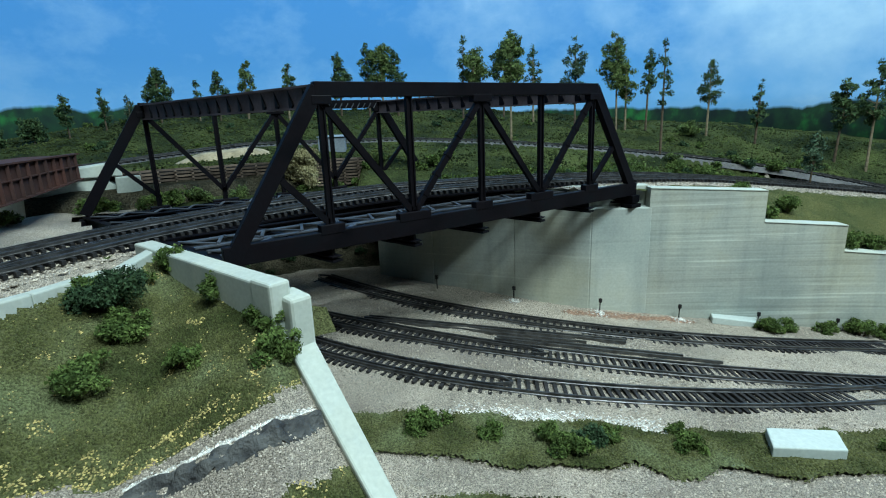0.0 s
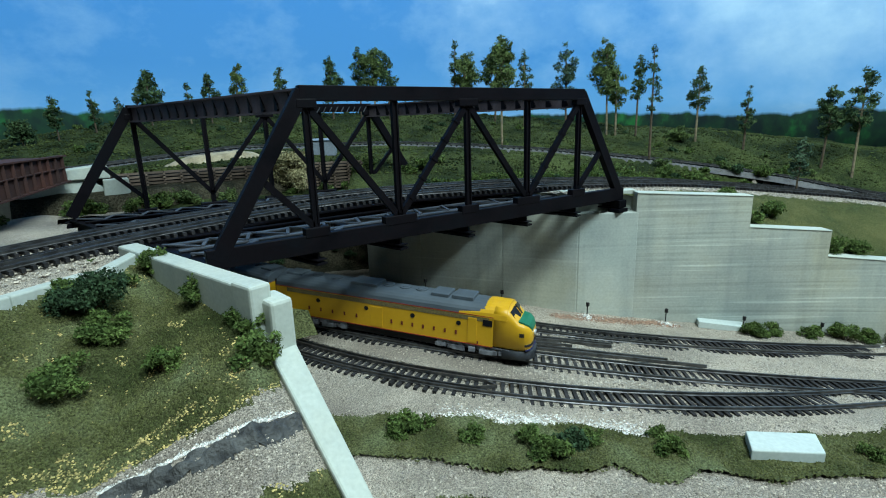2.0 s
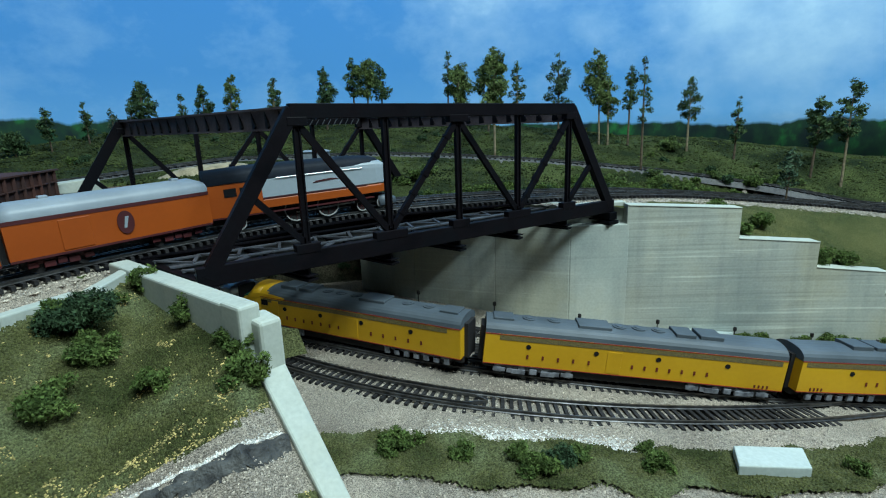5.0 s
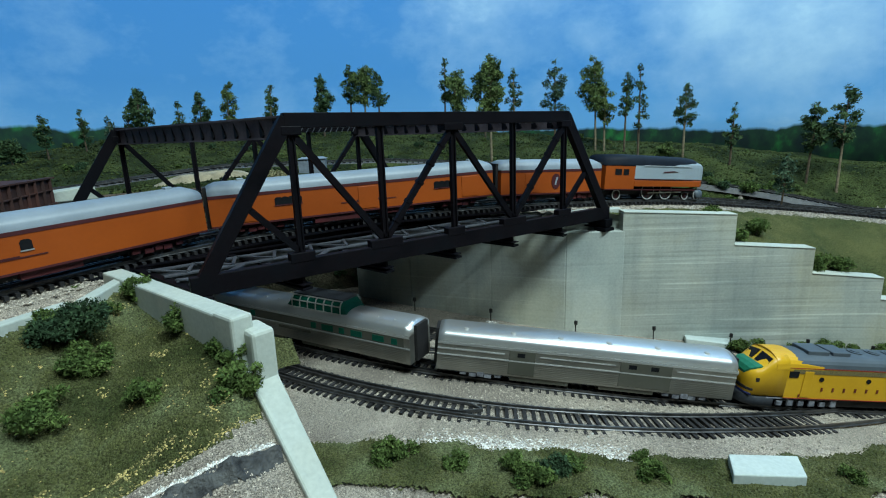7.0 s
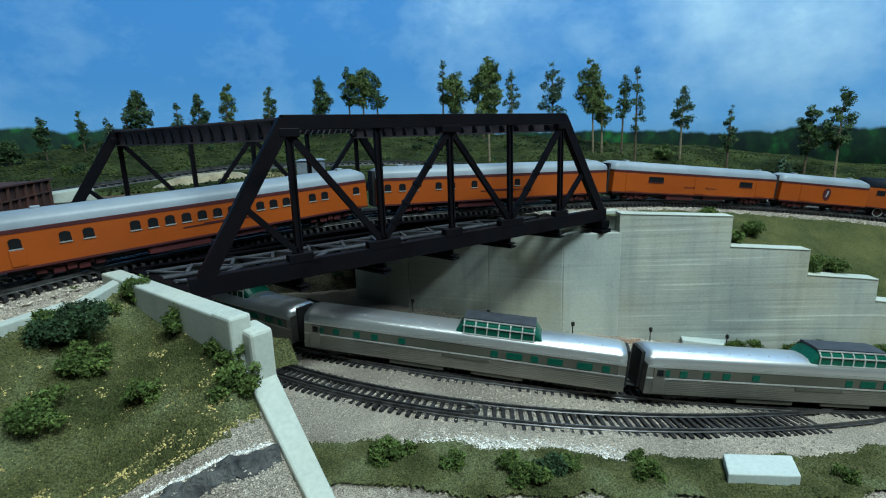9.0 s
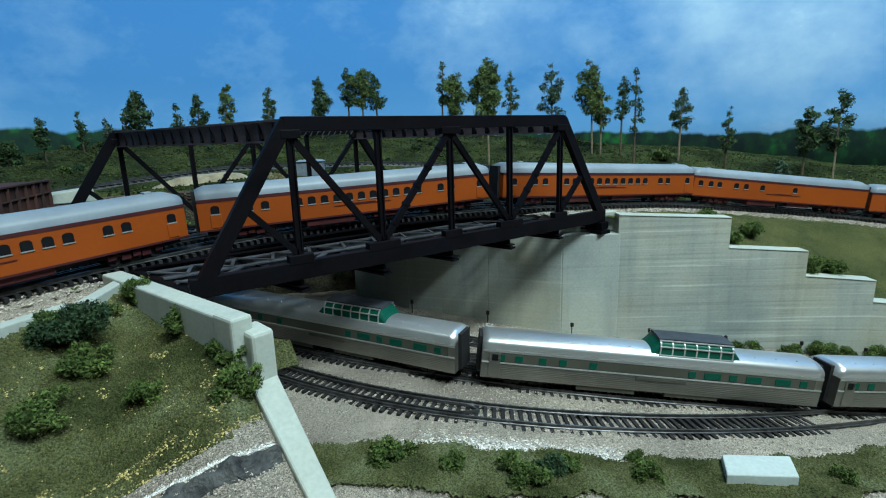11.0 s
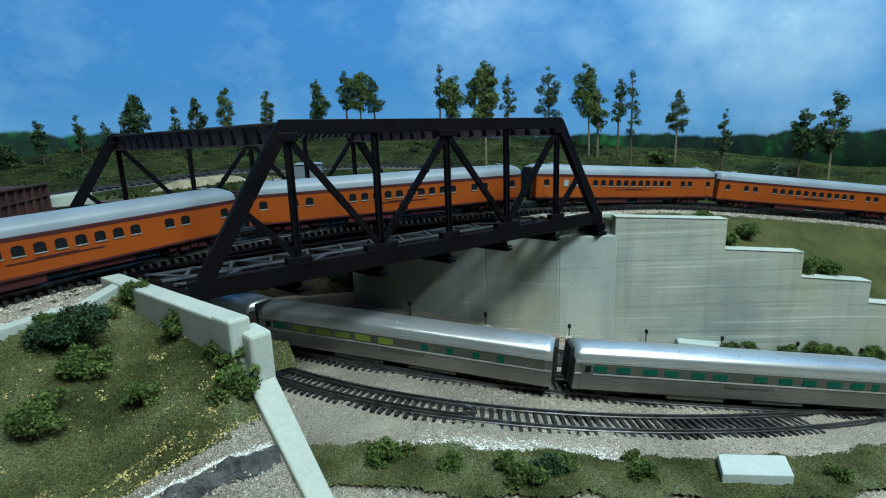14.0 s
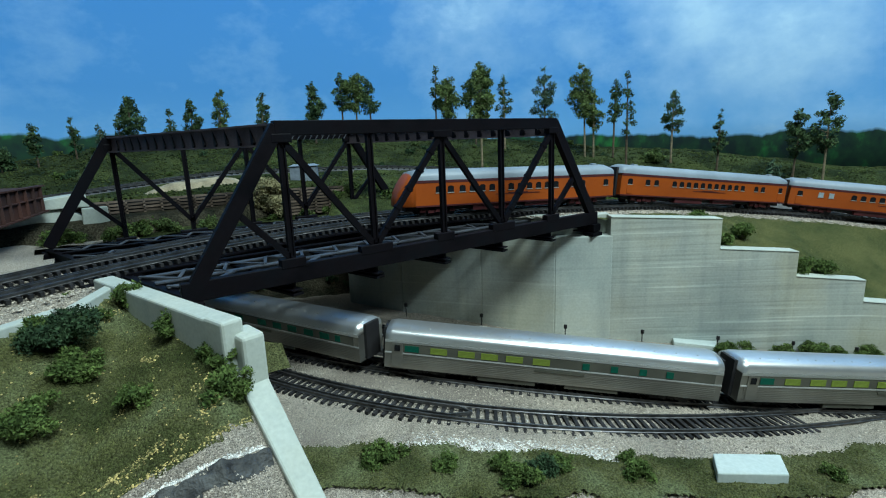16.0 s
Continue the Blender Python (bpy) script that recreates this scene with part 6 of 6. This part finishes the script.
POSTS = [(0.248, 0.149), (0.305, 0.078), (0.365, 0.006), (0.436, -0.043), (0.500, -0.095), (0.569, -0.144), (0.619, -0.188)]
for x, y in POSTS:
    dwarf_post(x, y)


# ---- loose cover ----
M_UNDER = mat("undergrowth_foam", (0.060, 0.076, 0.025), (0.014, 0.022, 0.008), scale=20, fine=500, bump=0, per="island", rough=1.0, spec=0.1)
def crumbs(name, label, category, places, size, material, flat=1.0, seed=3):
    """Many small chips in one mesh."""
    rng = np.random.default_rng(seed)
    v, f = [], []
    base = np.array([(1, 0, 0), (-1, 0, 0), (0, 1, 0), (0, -1, 0), (0, 0, 1), (0, 0, -1)], float)
    tri = ((0, 2, 4), (2, 1, 4), (1, 3, 4), (3, 0, 4), (2, 0, 5), (1, 2, 5), (3, 1, 5), (0, 3, 5))
    for x, y, z in places:
        s = size * rng.uniform(0.5, 1.25)
        q = base * rng.uniform(0.6, 1.2, (6, 1)) * s * np.array([1, 1, flat])
        a = rng.uniform(0, 6.28)
        c, d = math.cos(a), math.sin(a)
        q = q @ np.array([[c, d, 0], [-d, c, 0], [0, 0, 1]])
        k = len(v)
        v += [tuple(p) for p in q + np.array((x, y, z + s * 0.25))]
        f += [tuple(k + i for i in t) for t in tri]
    return tagged(part(name, raw(name, v, f), material), label, category, kind="stuff")


_g = np.random.default_rng(11)
_pl = []
while len(_pl) < 24000:
    x, y = _g.uniform(0.02, 0.60), _g.uniform(-0.34, 0.20)
    if along_wall(x, y)[1] < -0.003 and x > 0.03 - 0.25 * min(y + 0.08, 0) * 0 and off_line(x, y, VERGE) > 0.018:
        _pl.append((x, y, lower_z(x, y)))
while len(_pl) < 40000:
    x, y = _g.uniform(0.02, 0.34), _g.uniform(-0.32, -0.07)
    if off_line(x, y, VERGE) > 0.018 and x > 0.03:
        _pl.append((x, y, lower_z(x, y)))
crumbs("gravel_stones", "scattered beige gravel between the yard tracks", "gravel", _pl, 0.0007, M_PEBBLE, 0.8, 21)
_pl = []
for x, y in [(POSTS[i][0] - 0.004, POSTS[i][1] - 0.004) for i in (1, 2, 3, 6)]:
    for _ in range(110):
        a, r = _g.uniform(0, 6.28), abs(_g.normal()) * 0.006
        px, py = x + r * math.cos(a), y + r * math.sin(a)
        _pl.append((px, py, lower_z(px, py) + max(0, 0.002 - r * 0.3)))
crumbs("pale_rubble", "small heaps of whitish rubble at the wall", "rubble", _pl, 0.0012, M_WHITE_ROCK, 0.9, 22)
_pl = []
for _ in range(4200):
    u = _g.uniform(0, 1)
    x = POSTS[2][0] + (POSTS[3][0] - POSTS[2][0]) * (u * 1.5 - 0.4) + _g.normal() * 0.004 - 0.006
    y = POSTS[2][1] + (POSTS[3][1] - POSTS[2][1]) * (u * 1.5 - 0.4) + _g.normal() * 0.004 - 0.006
    if along_wall(x, y)[1] < -0.002:
        _pl.append((x, y, lower_z(x, y)))
crumbs("red_gravel", "reddish brown earth crumbs at the wall's foot", "gravel", _pl, 0.0008, M_REDEARTH, 0.7, 33)
_pl = []
for _ in range(2800):
    u = _g.uniform(0, 1)
    x, y = 0.092 + 0.102 * u + _g.normal() * 0.007, -0.102 - 0.079 * u + _g.normal() * 0.0065
    _pl.append((x, y, lower_z(x, y)))
crumbs("pale_ballast", "whitish spilled ballast along the curved track", "ballast", _pl, 0.0008, M_WHITE_ROCK, 0.7, 23)
_pl = []
while len(_pl) < 11000:
    s, o = _g.uniform(-0.12, 0.13), _g.uniform(-0.085, 0.08)
    p, d = UPPER.at(s), UPPER.way(s)
    x, y = p[0] - d[1] * o, p[1] + d[0] * o
    if left_of_cut(x + 0.004, y) and not below_parapet(x, y):
        _pl.append((x, y, upland(x, y) + (0.0012 if abs(o) < 0.012 or abs(o - 0.052) < 0.012 else 0.0)))
crumbs("ballast_stones", "pale grey ballast around the main line", "ballast", _pl, 0.0011, M_PEBBLE, 0.8, 24)
_pl = []
while len(_pl) < 2500:
    s, o = _g.uniform(0.50, 1.1), _g.uniform(-0.045, -0.012)
    p, d = UPPER.at(s), UPPER.way(s)
    x, y = p[0] - d[1] * o, p[1] + d[0] * o
    if along_wall(x, y)[1] > 0.01:
        _pl.append((x, y, upland(x, y)))
crumbs("ballast_stones", "tan ballast shoulder above the retaining wall", "ballast", _pl, 0.0011, M_PEBBLE, 0.8, 25)


def gravel_edge(x):
    return float(np.interp(x, [-0.16, -0.0918, -0.0597, -0.0277, -0.0133, 0.003], [-0.112, -0.114, -0.1187, -0.1239, -0.1214, -0.1099]))


def low_grass(x, y):
    """Lower edge of the bare gravel, where grass begins again."""
    return -0.1495 + 0.4 * x + 0.003 * wob(x, y, 120, 7)


def gully_mid(x):
    return float(np.interp(x, [-0.09, -0.0688, -0.0479, -0.0313, -0.0185, 0.0011], [-0.1230, -0.1263, -0.1335, -0.1369, -0.1376, -0.1290]))


for p in _hill.data.polygons:
    c = p.center
    if not p.material_index and low_grass(c.x, c.y) < c.y < gravel_edge(c.x) + 0.002 * wob(c.x, c.y, 150, 2):
        p.material_index = 1
_hill.data.materials.append(M_GRAVEL)
_pl, _dry, _pb = [], [], []
while len(_pl) < 30000:
    x, y = _g.uniform(-0.16, 0.018), _g.uniform(-0.20, 0.05)
    if y < -0.085 and x > -0.0005 + 0.1 * (-0.088 - y):
        continue
    if not below_parapet(x, y) or not (y < -0.077 or left_of_cut(x, y)):
        continue
    z = hill_z(x, y)
    e = gravel_edge(x)
    if low_grass(x, y) < y < e:
        if _g.uniform() < 0.7:
            _pb.append((x, y, z))
        continue
    w = wob(x, y, 55, 8)
    near_edge = max(math.exp(-((y - e) / 0.0025) ** 2), 0.8 * math.exp(-((y - low_grass(x, y)) / 0.003) ** 2))
    band = math.exp(-((y - e - 0.012 - 0.1 * (x + 0.04)) / 0.0025) ** 2) * (w > -0.18)
    patch = math.exp(-(((x + 0.010) / 0.013) ** 2 + ((y + 0.094) / 0.009) ** 2)) * 0.6
    if _g.uniform() < 0.85 * near_edge * (wob(x, y, 70, 3) > -0.25) + 0.75 * band + 0.8 * patch * (wob(x, y, 160, 5) > 0.02) + 0.5 * (wob(x, y, 75, 12) > 0.42) + 0.012:
        _dry.append((x, y, z))
    else:
        _pl.append((x, y, z))
crumbs("turf", "fine green foam turf on the slope", "grass", _pl, 0.00058, M_CRUMB, 1.2, 26)
crumbs("dry_turf", "straw yellow dry turf along the slope's edge", "grass", _dry, 0.00065, M_DRY, 0.8, 27)
crumbs("slope_gravel", "loose pale gravel below the grass", "gravel", _pb, 0.00055, M_PEBBLE, 0.8, 28)


def gully_z(x, y):
    k = (y - gully_mid(x)) / 0.0045
    return hill_z(x, y) + 0.0024 * ease(1.25 - abs(k)) - 0.0002 + 0.0042 * wob(x * 0.6, y, 230, 3) * ease(1.4 - abs(k))


tagged(sheet("rocky_gully", gully_z, -0.085, 0.0050, -0.15, -0.115, 0.0011, M_ROCK, lambda x, y: abs(y - gully_mid(x)) < 0.0046 + 0.0010 * wob(x, y, 150, 2), smooth=False), "dark grey rocky gully across the slope", "rock", kind="structure")
_pl = []
for _ in range(900):
    x = _g.uniform(-0.075, 0.003)
    y = gully_mid(x) + 0.0048 + abs(_g.normal()) * 0.0008
    _pl.append((x, y, hill_z(x, y)))
crumbs("plaster_edge", "whitish plaster rim along the gully", "rubble", _pl, 0.0006, M_WHITE_ROCK, 0.8, 29)
_pl = []
while len(_pl) < 14000:
    a, D = _g.uniform(-0.14, 1.34), _g.uniform(0.70, 1.26)
    x, y = polar(a, D)
    dm = np.interp(a, AZ, DM)
    if keep_upland(x, y) and abs(D - dm) > 0.03 and np.hypot(_up[:, 0] - x, _up[:, 1] - y).min() > 0.10:
        if (x < 0.36 or y > 0.11 - 0.5 * (x - 0.36)) and (wob(x, y, 25, 4) > -0.15 or _g.uniform() < 0.3):
            _pl.append((x, y, upland(x, y)))
crumbs("undergrowth", "dark green foam undergrowth over the hills", "undergrowth", _pl, 0.0024, M_UNDER, 0.8, 30)
_pl = []
while len(_pl) < 6000:
    x, y = _g.uniform(0.36, 0.95), _g.uniform(-0.45, 0.06)
    s, w = along_wall(x, y)
    d = np.hypot(_up[:, 0] - x, _up[:, 1] - y)
    i = int(d.argmin())
    o = _ud[i, 0] * (y - _up[i, 1]) - _ud[i, 1] * (x - _up[i, 0])
    if w > 0.012 and o < -0.045:
        _pl.append((x, y, upland(x, y)))
M_MEADOW_CRUMB = mat("meadow_crumbs", (0.17, 0.155, 0.065), (0.075, 0.09, 0.033), scale=30, fine=500, bump=0, per="island", rough=1.0, spec=0.1)
crumbs("meadow_turf", "light olive turf above the retaining wall", "grass", _pl, 0.0006, M_MEADOW_CRUMB, 0.5, 31)
_pl = []
while len(_pl) < 15000:
    x, y = _g.uniform(0.03, 0.5), _g.uniform(-0.36, 0.02)
    if off_line(x, y, VERGE) < 0.0225 + 0.009 * wob(x, y, 40, 1):
        _pl.append((x, y, verge_z(x, y)))
    elif off_line(x, y, FRONT) < 0.024 + 0.008 * wob(x, y, 40, 6) and x < 0.2:
        _pl.append((x, y, front_z(x, y)))
crumbs("verge_turf", "fine green turf on the verge", "grass", _pl, 0.00065, M_CRUMB, 1.0, 32)


motions()
